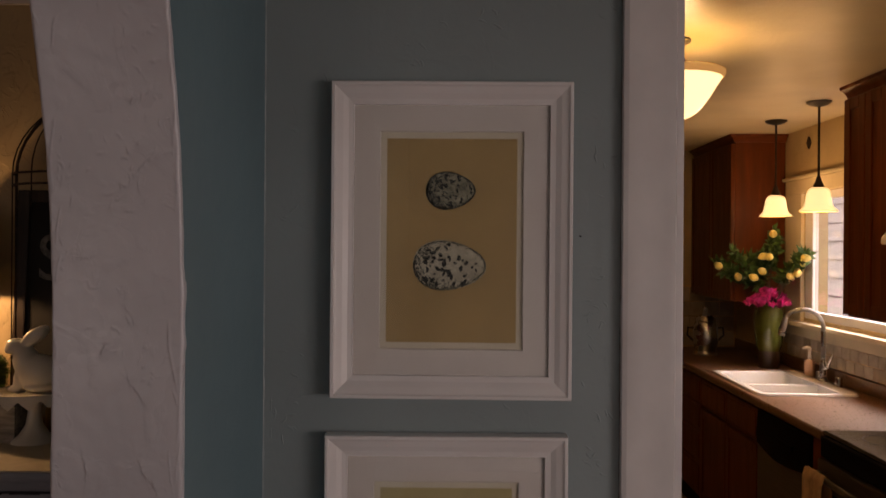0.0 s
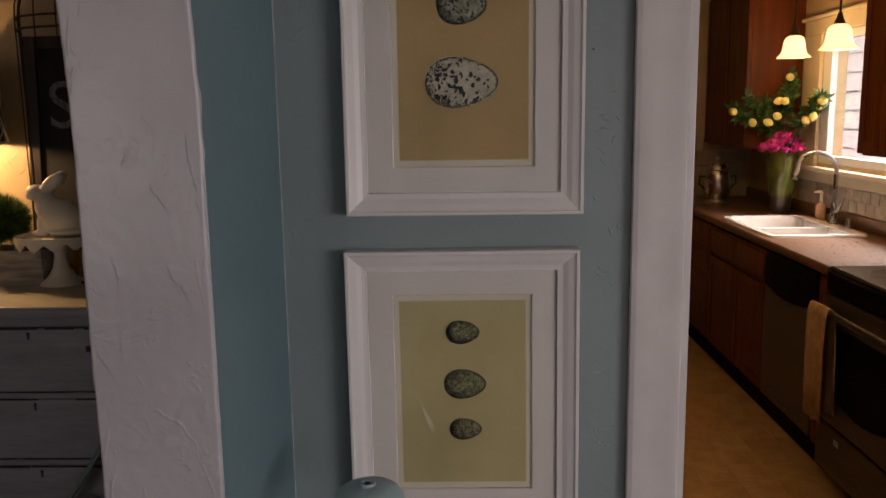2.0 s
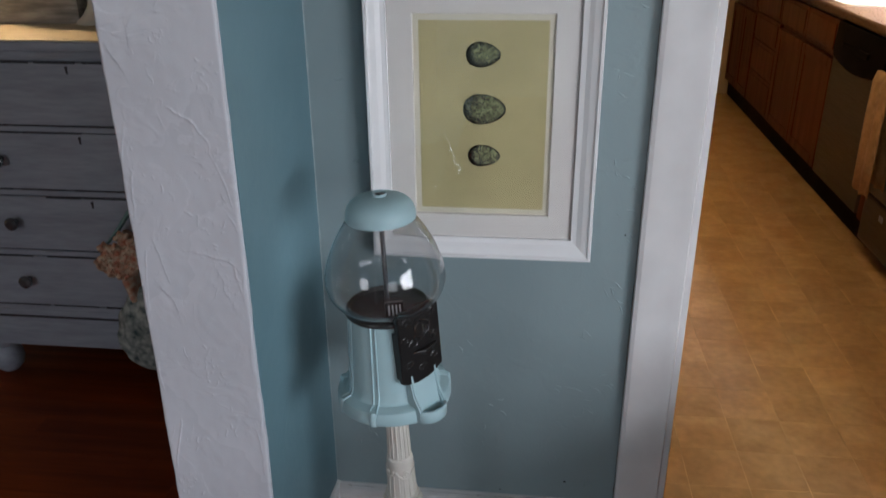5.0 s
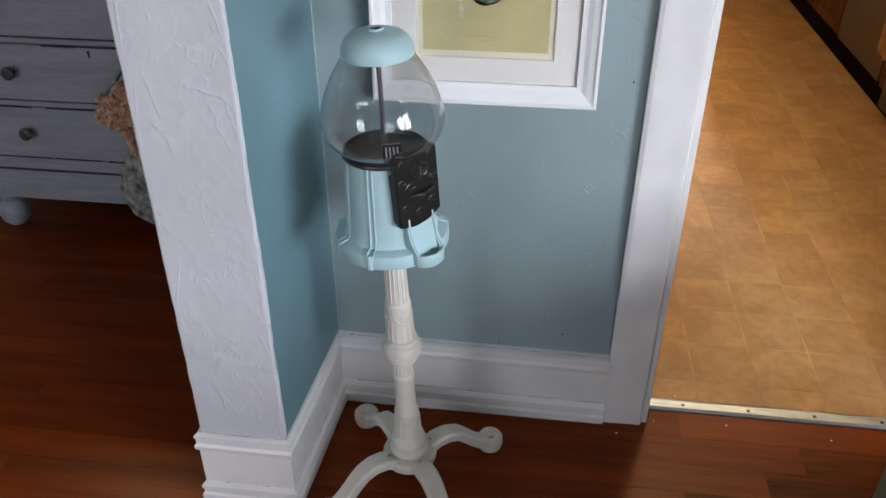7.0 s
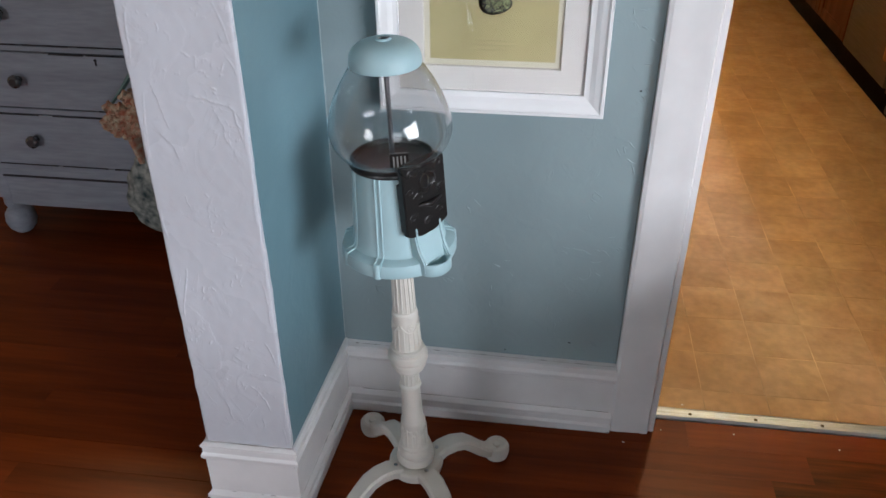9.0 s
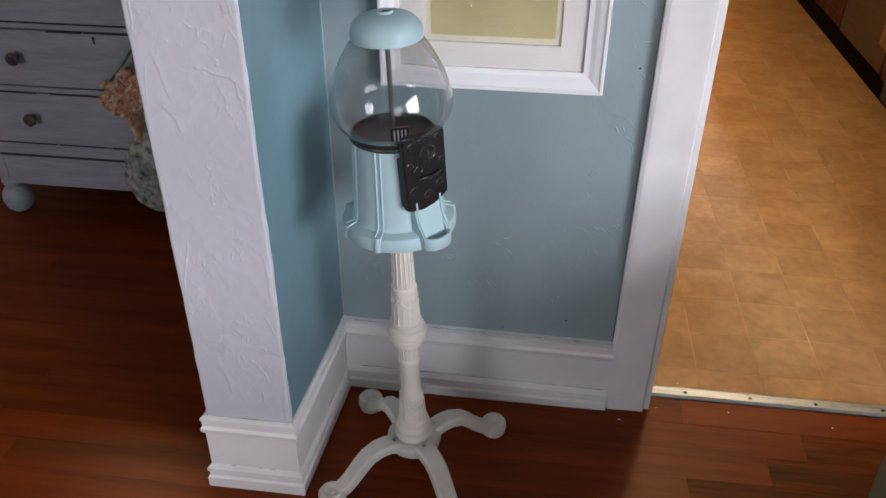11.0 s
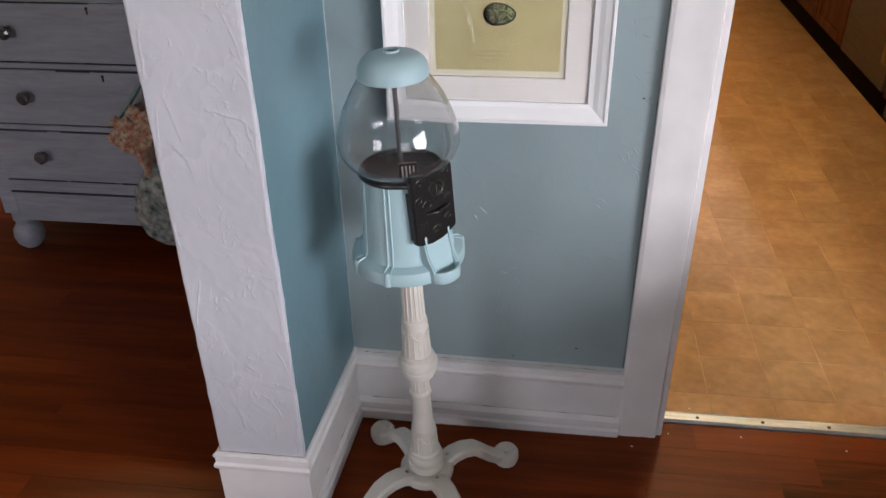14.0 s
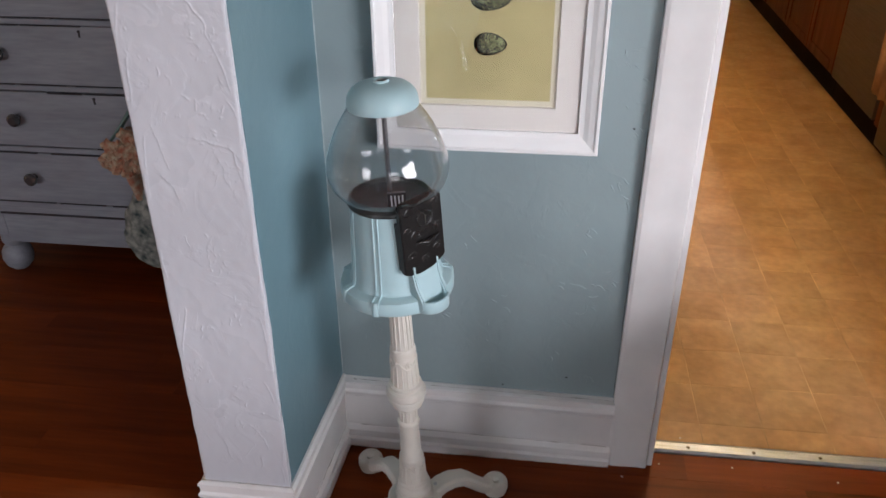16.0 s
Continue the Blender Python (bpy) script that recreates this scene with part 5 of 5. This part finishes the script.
def kitchen_range():
    t = thing("kitchen_range", "stainless electric range with a black glass cooktop", "range")
    y0, y1, xf = 2.585, 3.345, 1.572
    part("body", box(xf, 2.18, y0, y1, 0.02, 0.905), "bgloss", t)
    part("cooktop", box(xf - 0.020, 2.19, y0, y1, 0.906, 0.926, 0.006), "cookglass", t, "black glass cooktop")
    for k, (cx, cy, r) in enumerate(((1.74, 2.78, 0.09), (1.74, 3.15, 0.11), (2.02, 2.78, 0.11), (2.02, 3.15, 0.08))):
        part("burner_ring", moved(lathe([(r - 0.004, 0.0), (r - 0.004, 0.0006), (r, 0.0006), (r, 0.0)], 40, closed=True), Matrix.Translation((cx, cy, 0.9262))), "stain", t)
    part("front_rail", box(xf - 0.032, xf - 0.001, y0 + 0.002, y1 - 0.002, 0.82, 0.904, 0.008), "bgloss", t, "black front rail")
    d = part("oven_door", box(xf - 0.045, xf - 0.001, y0 + 0.004, y1 - 0.004, 0.275, 0.815, 0.010), "stain", t, "stainless oven door")
    # oven window with a bowed lower edge
    pts = [(y0 + 0.10, 0.70), (y1 - 0.10, 0.70)] + [(y1 - 0.10 - (y1 - y0 - 0.20) * k / 12, 0.42 - 0.05 * math.sin(math.pi * k / 12)) for k in range(13)]
    part("oven_window", prism(pts, xf - 0.049, xf - 0.044, "x"), "bgloss", d, "black glass oven window")
    part("oven_handle", sweep([(xf - 0.05, y0 + 0.05, 0.755), (xf - 0.095, y0 + 0.07, 0.765), (xf - 0.10, (y0 + y1) / 2, 0.768), (xf - 0.095, y1 - 0.07, 0.765), (xf - 0.05, y1 - 0.05, 0.755)], 0.013, 12), "stain", d, "", 50)
    part("storage_drawer", box(xf - 0.040, xf - 0.001, y0 + 0.004, y1 - 0.004, 0.055, 0.262, 0.010), "stain", t, "stainless storage drawer")
    part("badge", box(xf - 0.0425, xf - 0.0395, (y0 + y1) / 2 + 0.16, (y0 + y1) / 2 + 0.20, 0.20, 0.225, 0.001), "alu", t)
    part("plinth", box(xf + 0.03, 2.1, y0 + 0.02, y1 - 0.02, 0.0, 0.055), "bgloss", t)
    # towel over the handle
    tw = thing("dish_towel", "tan cotton dish towel hanging on the oven handle", "towel")
    n = 16
    b = bmesh.new()
    rows = []
    prof = [(-0.060, 0.33), (-0.066, 0.50), (-0.072, 0.66), (-0.080, 0.752), (-0.094, 0.786), (-0.110, 0.786), (-0.121, 0.752), (-0.124, 0.60), (-0.122, 0.45), (-0.120, 0.30)]
    for k in range(n + 1):
        q = k / n
        y = y1 - 0.21 + 0.17 * q
        wv = 0.006 * math.sin(q * 13) + 0.003 * math.sin(q * 29 + 1)
        rows.append([b.verts.new((xf + dx + wv * (0.35 + 0.65 * abs(z - 0.78) / 0.4), y + (0.02 * (q - 0.5)) * (0.78 - z) * -1.2, z + 0.006 * math.sin(q * 9) * (z < 0.35))) for dx, z in prof])
    for A, C in zip(rows, rows[1:]):
        for i in range(len(prof) - 1):
            b.faces.new((A[i], A[i + 1], C[i + 1], C[i]))
    o = part("cloth", b, "towel", tw, "", 80)
    s = o.modifiers.new("thick", 'SOLIDIFY')
    s.thickness = 0.004


kitchen_range()


def worktop():
    b = bmesh.new()
    ya, yb, xa, xb = 4.175, 4.95, 1.612, 2.085
    for x0, x1, y0, y1 in ((1.555, xa, 3.350, 6.27), (xb, 2.195, 3.350, 6.27), (xa, xb, 3.350, ya), (xa, xb, yb, 6.27)):
        box(x0, x1, y0, y1, 0.880, CT, bm=b)
    ob = tagged(part("worktop", b, "counter"), "brown speckled laminate worktop with a bullnose edge", "worktop")
    part("front_edge", prism([(1.553, 0.878), (1.546, 0.886), (1.543, 0.900), (1.546, 0.914), (1.553, 0.9215), (1.556, 0.9215), (1.556, 0.878)], 3.350, 6.27, "y"), "counter", ob)
    part("upstand", box(2.175, 2.198, 3.350, 6.27, CT + 0.001, CT + 0.075, 0.005), "counter", ob)


worktop()


def sink():
    t = thing("kitchen_sink", "white enamel double bowl drop-in kitchen sink", "sink")
    x0, x1, y0, y1 = 1.587, 2.11, 4.15, 4.97

    def rect(i, z, rad):
        pts = []
        for cx, cy, a0 in ((x1 - i - rad, y1 - i - rad, 0), (x0 + i + rad, y1 - i - rad, 90), (x0 + i + rad, y0 + i + rad, 180), (x1 - i - rad, y0 + i + rad, 270)):
            pts += [(cx + rad * math.cos(radians(a0 + q)), cy + rad * math.sin(radians(a0 + q)), z) for q in (0, 22.5, 45, 67.5, 90)]
        return pts
    b = bmesh.new()
    loops = [[b.verts.new(p) for p in rect(i, z, r)] for i, z, r in ((0.0, CT + 0.001, 0.04), (0.003, CT + 0.012, 0.04), (0.012, CT + 0.015, 0.04), (0.035, CT + 0.011, 0.05), (0.042, CT - 0.005, 0.05), (0.055, CT - 0.16, 0.06), (0.09, CT - 0.18, 0.06))]
    for A, C in zip(loops, loops[1:]):
        for i in range(len(A)):
            b.faces.new((A[i], A[(i + 1) % len(A)], C[(i + 1) % len(A)], C[i]))
    b.faces.new(loops[-1])
    part("basin", b, "sink", t, "", 50)
    part("divider", box(x0 + 0.046, x1 - 0.046, 4.55, 4.58, CT - 0.16, CT - 0.004, 0.010), "sink", t, "", 40)
    part("faucet_ledge", box(2.02, 2.10, y0 + 0.03, y1 - 0.03, CT + 0.006, CT + 0.0135, 0.004), "sink", t)
    return t


sink()


def faucet():
    t = thing("faucet", "brushed nickel gooseneck kitchen faucet", "faucet", (2.105, 4.585, CT + 0.012))
    part("base", lathe([(0.0, 0.0), (0.030, 0.0), (0.030, 0.008), (0.022, 0.014), (0.019, 0.03), (0.019, 0.10), (0.016, 0.11), (0.0, 0.11)], 28, cap=False), "steel", t, "", 40)
    R = 0.105
    pts = [(0, 0, 0.09), (0, 0, 0.20), (0, 0, 0.30)] + [(-R + R * math.cos(q), 0.25 * (R - R * math.cos(q)), 0.30 + R * math.sin(q)) for q in [math.pi * 0.82 * i / 14 for i in range(1, 15)]]
    part("neck", sweep(pts, 0.0125, 14, up=(0, 1, 0)), "steel", t, "", 60)
    e = pts[-1]
    part("spray_head", sweep([e, (e[0] - 0.012, e[1], e[2] - 0.05), (e[0] - 0.024, e[1], e[2] - 0.105)], [0.014, 0.018, 0.021], 16, up=(0, 1, 0)), "steel", t, "", 50)
    part("lever", sweep([(0.0, -0.02, 0.07), (0.0, -0.055, 0.085), (0.02, -0.075, 0.16)], [0.010, 0.008, 0.006], 10), "steel", t, "", 60)


faucet()
s = thing("soap_dispenser", "clear soap bottle with a white pump", "soap bottle", (2.135, 4.83, CT + 0.001))
part("bottle", lathe([(0.0, 0.0), (0.028, 0.0), (0.030, 0.006), (0.030, 0.085), (0.022, 0.10), (0.012, 0.105), (0.0, 0.105)], 28, cap=False), "soap", s, "", 40)
part("pump", sweep([(0, 0, 0.10), (0, 0, 0.15), (0, 0, 0.165), (-0.015, 0, 0.172), (-0.045, 0, 0.166)], [0.012, 0.008, 0.012, 0.010, 0.006], 12, up=(0, 1, 0)), "sink", s, "", 60)
for yy, hh in ((4.46, 0.055), (4.70, 0.05)):
    tagged(part("sink_cap", moved(lathe([(0.0, 0.0), (0.020, 0.0), (0.020, hh - 0.006), (0.016, hh), (0.0, hh)], 24, cap=False), Matrix.Translation((2.135, yy, CT + 0.001))), "steel", None, "", 40), "small brushed nickel fitting behind the sink", "sink fitting")


def vase():
    t = thing("flower_vase", "tall olive green vase of lemon branches and magenta flowers", "vase", (2.03, 5.19, CT))
    part("vessel", lathe([(0.068, 0.11), (0.079, 0.15), (0.091, 0.23), (0.096, 0.295), (0.093, 0.35), (0.083, 0.385), (0.070, 0.40), (0.073, 0.41), (0.066, 0.41), (0.062, 0.39), (0.0, 0.36)], 48, cap=False), "vase", t, "glossy olive glaze", 50)
    part("foot", lathe([(0.0, 0.0), (0.062, 0.0), (0.066, 0.01), (0.064, 0.05), (0.0682, 0.112), (0.0, 0.112)], 48, cap=False), "vasefoot", t, "dark brown glazed foot", 50)
    rng = random.Random(21)

    def leaf_at(vs, fs, p, d, ln, wd):
        d = d.normalized()
        s = d.orthogonal().normalized()
        s.rotate(Matrix.Rotation(rng.uniform(0, 6.28), 3, d))
        n = s.cross(d)
        i = len(vs)
        vs += [p, p + d * ln * 0.45 + s * wd + n * ln * 0.06, p + d * ln, p + d * ln * 0.45 - s * wd + n * ln * 0.06, p + d * ln * 0.5 - n * ln * 0.04]
        fs += [(i, i + 1, i + 4), (i + 1, i + 2, i + 4), (i + 2, i + 3, i + 4), (i + 3, i, i + 4)]
    for k in range(13):
        a = 2 * math.pi * k / 13 + rng.uniform(-0.2, 0.2)
        side = -0.34 + 0.62 * k / 12 + rng.uniform(-0.03, 0.03)
        o = Vector((0.03 * math.cos(a), 0.03 * math.sin(a), 0.40))
        tip = Vector((0.93 * side, -0.37 * side + rng.uniform(-0.10, 0.08), 0.56 + 0.34 * rng.uniform(0.1, 1.0) * (1 - abs(side) * 1.1)))
        if tip.x > 0.13:
            tip.y -= (tip.x - 0.13) * 1.5
            tip.x = 0.13
        mid = o.lerp(tip, 0.5) + Vector((0, 0, 0.06))
        pts = [(1 - q) ** 2 * o + 2 * q * (1 - q) * mid + q * q * tip for q in [i / 8 for i in range(9)]]
        br = part("branch", sweep(pts, [0.004 - 0.0003 * i for i in range(9)], 6), "twig", t)
        vs, fs = [], []
        for q in range(64):
            u = rng.uniform(0.42, 1.0)
            p = (1 - u) ** 2 * o + 2 * u * (1 - u) * mid + u * u * tip
            leaf_at(vs, fs, p, Vector((rng.gauss(0, 1), rng.gauss(0, 1), rng.gauss(0.35, 0.7))), rng.uniform(0.045, 0.080), rng.uniform(0.012, 0.019))
        me = bpy.data.meshes.new("leaves")
        me.from_pydata(vs, [], fs)
        me.materials.append(M["leaf"])
        lv = new("leaves", me)
        lv.parent = br
        for q in range(2):
            u = (0.97, 0.62)[q]
            p = (1 - u) ** 2 * o + 2 * u * (1 - u) * mid + u * u * tip + Vector((rng.uniform(-0.04, 0.0), rng.uniform(-0.09, -0.04), -0.02))
            if rng.random() < 0.5:
                part("lemon", moved(lathe([(0.0, -0.034), (0.005, -0.031), (0.015, -0.024), (0.024, -0.006), (0.024, 0.008), (0.016, 0.022), (0.006, 0.029), (0.0, 0.032)], 16, cap=False), Matrix.Translation(p) @ Euler((rng.uniform(0, 3), rng.uniform(0, 3), 0)).to_matrix().to_4x4()), "lemon", br, "", 70)
    for k in range(46):
        a, r = rng.uniform(0, 6.28), 0.13 * math.sqrt(rng.random())
        c = Vector((r * math.cos(a) - 0.025, r * math.sin(a) * 0.8 - 0.05, 0.425 + 0.075 * (1 - (r / 0.12) ** 2) * rng.uniform(0.4, 1.1)))
        vs, fs = [], []
        for q in range(16):
            leaf_at(vs, fs, c, Vector((rng.gauss(0, 1), rng.gauss(0, 1), rng.gauss(0.2, 1))), rng.uniform(0.022, 0.036), rng.uniform(0.010, 0.016))
        me = bpy.data.meshes.new("flower_head")
        me.from_pydata(vs, [], fs)
        me.materials.append(M["pink"])
        f = new("flower_head", me)
        f.parent = t


vase()


def percolator():
    t = thing("percolator", "polished metal coffee percolator on the worktop", "percolator", (1.815, 5.82, CT))
    part("body", lathe([(0.0, 0.0), (0.085, 0.0), (0.088, 0.012), (0.075, 0.03), (0.080, 0.06), (0.088, 0.12), (0.086, 0.20), (0.070, 0.235), (0.072, 0.242), (0.0, 0.242)], 36, cap=False), "steel", t, "", 40)
    part("lid", lathe([(0.072, 0.243), (0.066, 0.262), (0.040, 0.285), (0.018, 0.296), (0.010, 0.305), (0.016, 0.318), (0.012, 0.332), (0.0, 0.336)], 36, cap=False), "steel", t, "", 40)
    for s in (-1, 1):
        part("handle", sweep([(s * 0.084, 0, 0.19), (s * 0.125, 0, 0.195), (s * 0.130, 0, 0.14), (s * 0.088, 0, 0.10)], 0.008, 10, up=(0, 1, 0)), "black", t, "", 60)


percolator()


def pendant(x, y):
    t = thing("pendant_light", "dark bronze pendant light with a lit bell glass shade", "pendant light", (x, y, 0), group="pendant lights over the sink")
    part("canopy", lathe([(0.0, KCEIL), (0.062, KCEIL), (0.062, KCEIL - 0.006), (0.045, KCEIL - 0.018), (0.012, KCEIL - 0.028), (0.0, KCEIL - 0.03)], 32, cap=False), "bronze", t, "", 40)
    part("stem", lathe([(0.006, 2.01), (0.006, KCEIL - 0.02)], 12), "bronze", t)
    part("socket", lathe([(0.0, 2.0540), (0.010, 2.0540), (0.016, 2.0290), (0.026, 2.0090), (0.030, 1.9890), (0.0, 1.9890)], 28, cap=False), "bronze", t, "", 40)
    part("glass_shade", lathe(rounded([(0.030, 1.9960), (0.048, 1.9840), (0.058, 1.9590), (0.063, 1.9240), (0.072, 1.8960), (0.092, 1.8770), (0.089, 1.8760), (0.069, 1.8950), (0.060, 1.9240), (0.055, 1.9580), (0.045, 1.9810), (0.028, 1.9930)]), 40, closed=True), "bellglass", t, "lit bell-shaped glass shade", 60).visible_shadow = False
    part("shade_rim", lathe([(0.092, 1.8775), (0.0935, 1.8755), (0.092, 1.8735), (0.0885, 1.8745)], 40, closed=True), "amberglass", t, "", 60)


pendant(1.905, 4.776)
pendant(1.880, 4.148)


def ceiling_light():
    t = thing("ceiling_light", "semi-flush ceiling light with a lit alabaster glass bowl", "ceiling light", (0.81, 2.93, 0))
    part("canopy", lathe([(0.0, KCEIL), (0.065, KCEIL), (0.065, KCEIL - 0.008), (0.040, KCEIL - 0.022), (0.0, KCEIL - 0.026)], 32, cap=False), "bronze", t, "", 40)
    for k in range(3):
        a = radians(20 + 120 * k)
        c, s = math.cos(a), math.sin(a)
        part("arm", sweep([(0.03 * c, 0.03 * s, KCEIL - 0.02), (0.04 * c, 0.04 * s, KCEIL - 0.06), (0.09 * c, 0.09 * s, KCEIL - 0.115), (0.163 * c, 0.163 * s, KCEIL - 0.125)], 0.006, 8), "bronze", t, "", 60)
    part("glass_bowl", lathe(rounded([(0.1804, 2.3150), (0.1760, 2.2980), (0.1540, 2.2650), (0.1232, 2.2150), (0.0836, 2.1700), (0.0352, 2.1480), (0.0000, 2.1450), (0.0000, 2.1500), (0.0352, 2.1530), (0.0810, 2.1740), (0.1197, 2.2180), (0.1496, 2.2680), (0.1742, 2.3100)]), 56, cap=False), "alabaster", t, "lit alabaster glass bowl", 60).visible_shadow = False
    part("bowl_rim", lathe([(0.1725, 2.3110), (0.1795, 2.3220), (0.1857, 2.3180), (0.1822, 2.3020), (0.1751, 2.2940), (0.1690, 2.2980)], 56, closed=True), "amberglass", t, "amber glass rim", 60)
    part("cover", lathe([(0.0748, 2.3180), (0.0704, 2.3250), (0.0440, 2.3320), (0.0000, 2.3340)], 48, cap=False), "bronze", t, "bronze cover plate", 50)
    part("finial", lathe([(0.0000, 2.1460), (0.0106, 2.1440), (0.0123, 2.1360), (0.0053, 2.1280), (0.0000, 2.1220)], 20, cap=False), "bronze", t, "", 50)


ceiling_light()


def kitchen_window():
    t = tagged(new("window_3"), "kitchen window with cream casing and white sash", "window", kind="structure")
    y0, y1, z0, z1 = 3.75, 5.07, 1.25, 2.03
    for a, c, e, f in ((y1 - 0.001, y1 + 0.235, z0 - 0.02, z1 + 0.001), (y0 - 0.10, y0 + 0.001, z0 - 0.02, z1 + 0.001), (y0 - 0.10, y1 + 0.235, z1 + 0.002, z1 + 0.09)):
        part("window_frame", box(2.178, 2.1995, a, c, e, f, 0.004), "cream2", t)
    part("head_cap", box(2.160, 2.1995, y0 - 0.12, y1 + 0.26, z1 + 0.091, z1 + 0.112, 0.005), "cream2", t)
    part("window_sill", box(2.135, 2.34, y0 - 0.12, y1 + 0.26, z0 - 0.050, z0 - 0.021, 0.006), "cream2", t)
    part("apron", box(2.180, 2.1995, y0 - 0.10, y1 + 0.235, z0 - 0.115, z0 - 0.051, 0.004), "cream2", t)
    for a, c, e, f in ((y0, y0 + 0.055, z0, z1), (y1 - 0.11, y1, z0, z1), (y0 + 0.055, y1 - 0.11, z0, z0 + 0.05), (y0 + 0.055, y1 - 0.11, z1 - 0.05, z1)):
        part("sash_rail", box(2.204, 2.246, a + 0.001, c - 0.001, e + 0.001, f - 0.001, 0.005), "vinylwhite", t)
    p = part("pane", box(2.222, 2.226, y0 + 0.055, y1 - 0.11, z0 + 0.05, z1 - 0.05), "glass", t)
    p.visible_shadow = False


kitchen_window()
o = prism([(5.0, 2.30), (5.03, 2.34), (5.0, 2.38), (4.97, 2.34)], 2.188, 2.1995, "x", 0.002)
tagged(part("wall_ornament", o, "darkwood"), "small dark diamond-shaped wall ornament", "ornament")
tagged(part("wall_ornament", moved(lathe([(0.0, 0.0), (0.05, 0.0), (0.045, 0.012), (0.0, 0.018)], 28, cap=False), Matrix.Translation((1.56, 6.279, 1.62)) @ Matrix.Rotation(radians(90), 4, 'X')), "darkwood", None, "", 40), "small round dark plaque on the kitchen end wall", "ornament")

# neighbour's shingled wall outside the window
nb = tagged(new("neighbour_house"), "pale grey shingled wall of the neighbouring house", "house")
part("wall", box(5.62, 5.8, -2, 16, -0.5, 6.0), "shingle", nb)
rng = random.Random(31)
zz, row = 0.2, 0
while zz < 4.4:
    y = 5.0 + rng.uniform(0, 0.3)
    while y < 13.5:
        wdt = rng.uniform(0.35, 0.75)
        part("shingle", prism([(5.585 + rng.uniform(-0.006, 0.006), zz), (5.612, zz + 0.30), (5.619, zz + 0.30), (5.619, zz)], y + 0.004, y + wdt, "y"), "shingle", nb)
        y += wdt
    zz += 0.27
structure("ground", box(2.36, 5.61, -6, 16, -0.4, -0.3), "gap", "dark ground between the houses", "ground")

# splashback tiles
sb = tagged(part("splashback", box(2.1965, 2.1995, 3.79, 5.35, 0.996, 1.134), "grout"), "stone tile splashback behind the worktop", "splashback", kind="structure")
tile = box(0.0, 0.006, 0.002, 0.098, 0.002, 0.066, 0.0015)
tm = part("tile", tile, "splash", sb)
tm.location = (2.191, 3.80, 0.997)
for r in range(2):
    for k in range(15):
        if r == 0 and k == 0:
            continue
        o = new("tile", tm.data)
        o.parent = sb
        o.location = (2.191, 3.80 + 0.1 * k + (0.05 if r else 0.0), 0.997 + 0.068 * r)
sb2 = tagged(part("splashback", box(1.0, 2.19, 6.272, 6.2795, 0.925, 1.40), "grout"), "stone tile splashback on the end wall", "splashback", kind="structure")
for r in range(4):
    for k in range(10):
        o = new("tile", tm.data)
        o.parent = sb2
        o.matrix_local = pose(1.02 + 0.115 * k, 6.268, 0.93 + 0.115 * r, 0, 0, -90) @ Matrix.Diagonal((1, 1.15, 1.68, 1))

# ---- floor pieces ----
# vinyl squares in the kitchen, the nearer ones as pieces of their own
TS = 0.157
tile_me = []
for v in range(3):
    q = part("tile", box(0.0010, TS - 0.0010, 0.0010, TS - 0.0010, -0.003, 0.0, 0.0004, 1), "vinyl", kfloor)
    tile_me.append(q.data)
    bpy.data.objects.remove(q)
rng = random.Random(17)
far = []
for j in range(-1, 32):
    for i in range(-6, 12):
        x, y = 0.556 + TS * i, 1.530 + TS * j
        if x > 2.2 - TS or x < -0.3 or y > 6.28 - TS or (y > 3.45 and x > 1.62):
            continue
        if y < 1.43:
            continue
        if y < 4.4 and x > 0.3 and x < 1.75:
            o = new("tile", tile_me[(i + j) % 3])
            o.parent = kfloor
            o.location = (x, y, rng.uniform(-0.0003, 0.0001))
        else:
            far.append((x, y))
verts, faces = [], []
for x, y in far:
    k = len(verts)
    a, c = 0.0006, TS - 0.0006
    verts += [(x + a, y + a, -0.0004), (x + c, y + a, -0.0004), (x + c, y + c, -0.0004), (x + a, y + c, -0.0004)]
    faces.append((k, k + 1, k + 2, k + 3))
for x in [0.556 + TS * i for i in range(-1, 5)]:
    k = len(verts)
    verts += [(x + 0.0012, 1.456, -0.0004), (x + TS - 0.0012, 1.456, -0.0004), (x + TS - 0.0012, 1.5288, -0.0004), (x + 0.0012, 1.5288, -0.0004)]
    faces.append((k, k + 1, k + 2, k + 3))
me = bpy.data.meshes.new("far_tiles")
me.from_pydata(verts, [], faces)
me.materials.append(M["vinyl"])
ft = tagged(new("far_tiles", me), kind="stuff")
ft.parent = kfloor

# fir boards, running across the view through both rooms
BW = 0.083


def boards(parent, x0, x1, y0, y1, seed, step):
    rng = random.Random(seed)
    y = y1
    while y > y0:
        w = min(BW, y - y0)
        x = x0 - rng.uniform(0, 1.0)
        while x < x1:
            l = rng.uniform(1.4, 3.2) * step
            worn = parent == floor and 0.9 < y < 1.35
            if worn and x < 0.45 < x + l:
                l = 0.47 + 0.3 * rng.random() - x
            a, c = max(x, x0), min(x + l, x1)
            if c - a > 0.02:
                g = rng.choice((0.0001, 0.0001, 0.0002, 0.0005))
                o = part("board", box(-(c - a) / 2, (c - a) / 2, -w / 2 + g, w / 2 - g, -0.012, 0.0), "fir_worn" if worn and a > 0.4 else "fir", parent)
                o.location = ((a + c) / 2, y - w / 2, rng.uniform(-0.0005, 0.0002))
            x += l
        y -= w


boards(floor, -4.2, 2.6, -3.3, 1.412, 41, 1.3)
boards(join_floor, -4.2, -0.40, 1.412, 2.56, 43, 1.0)
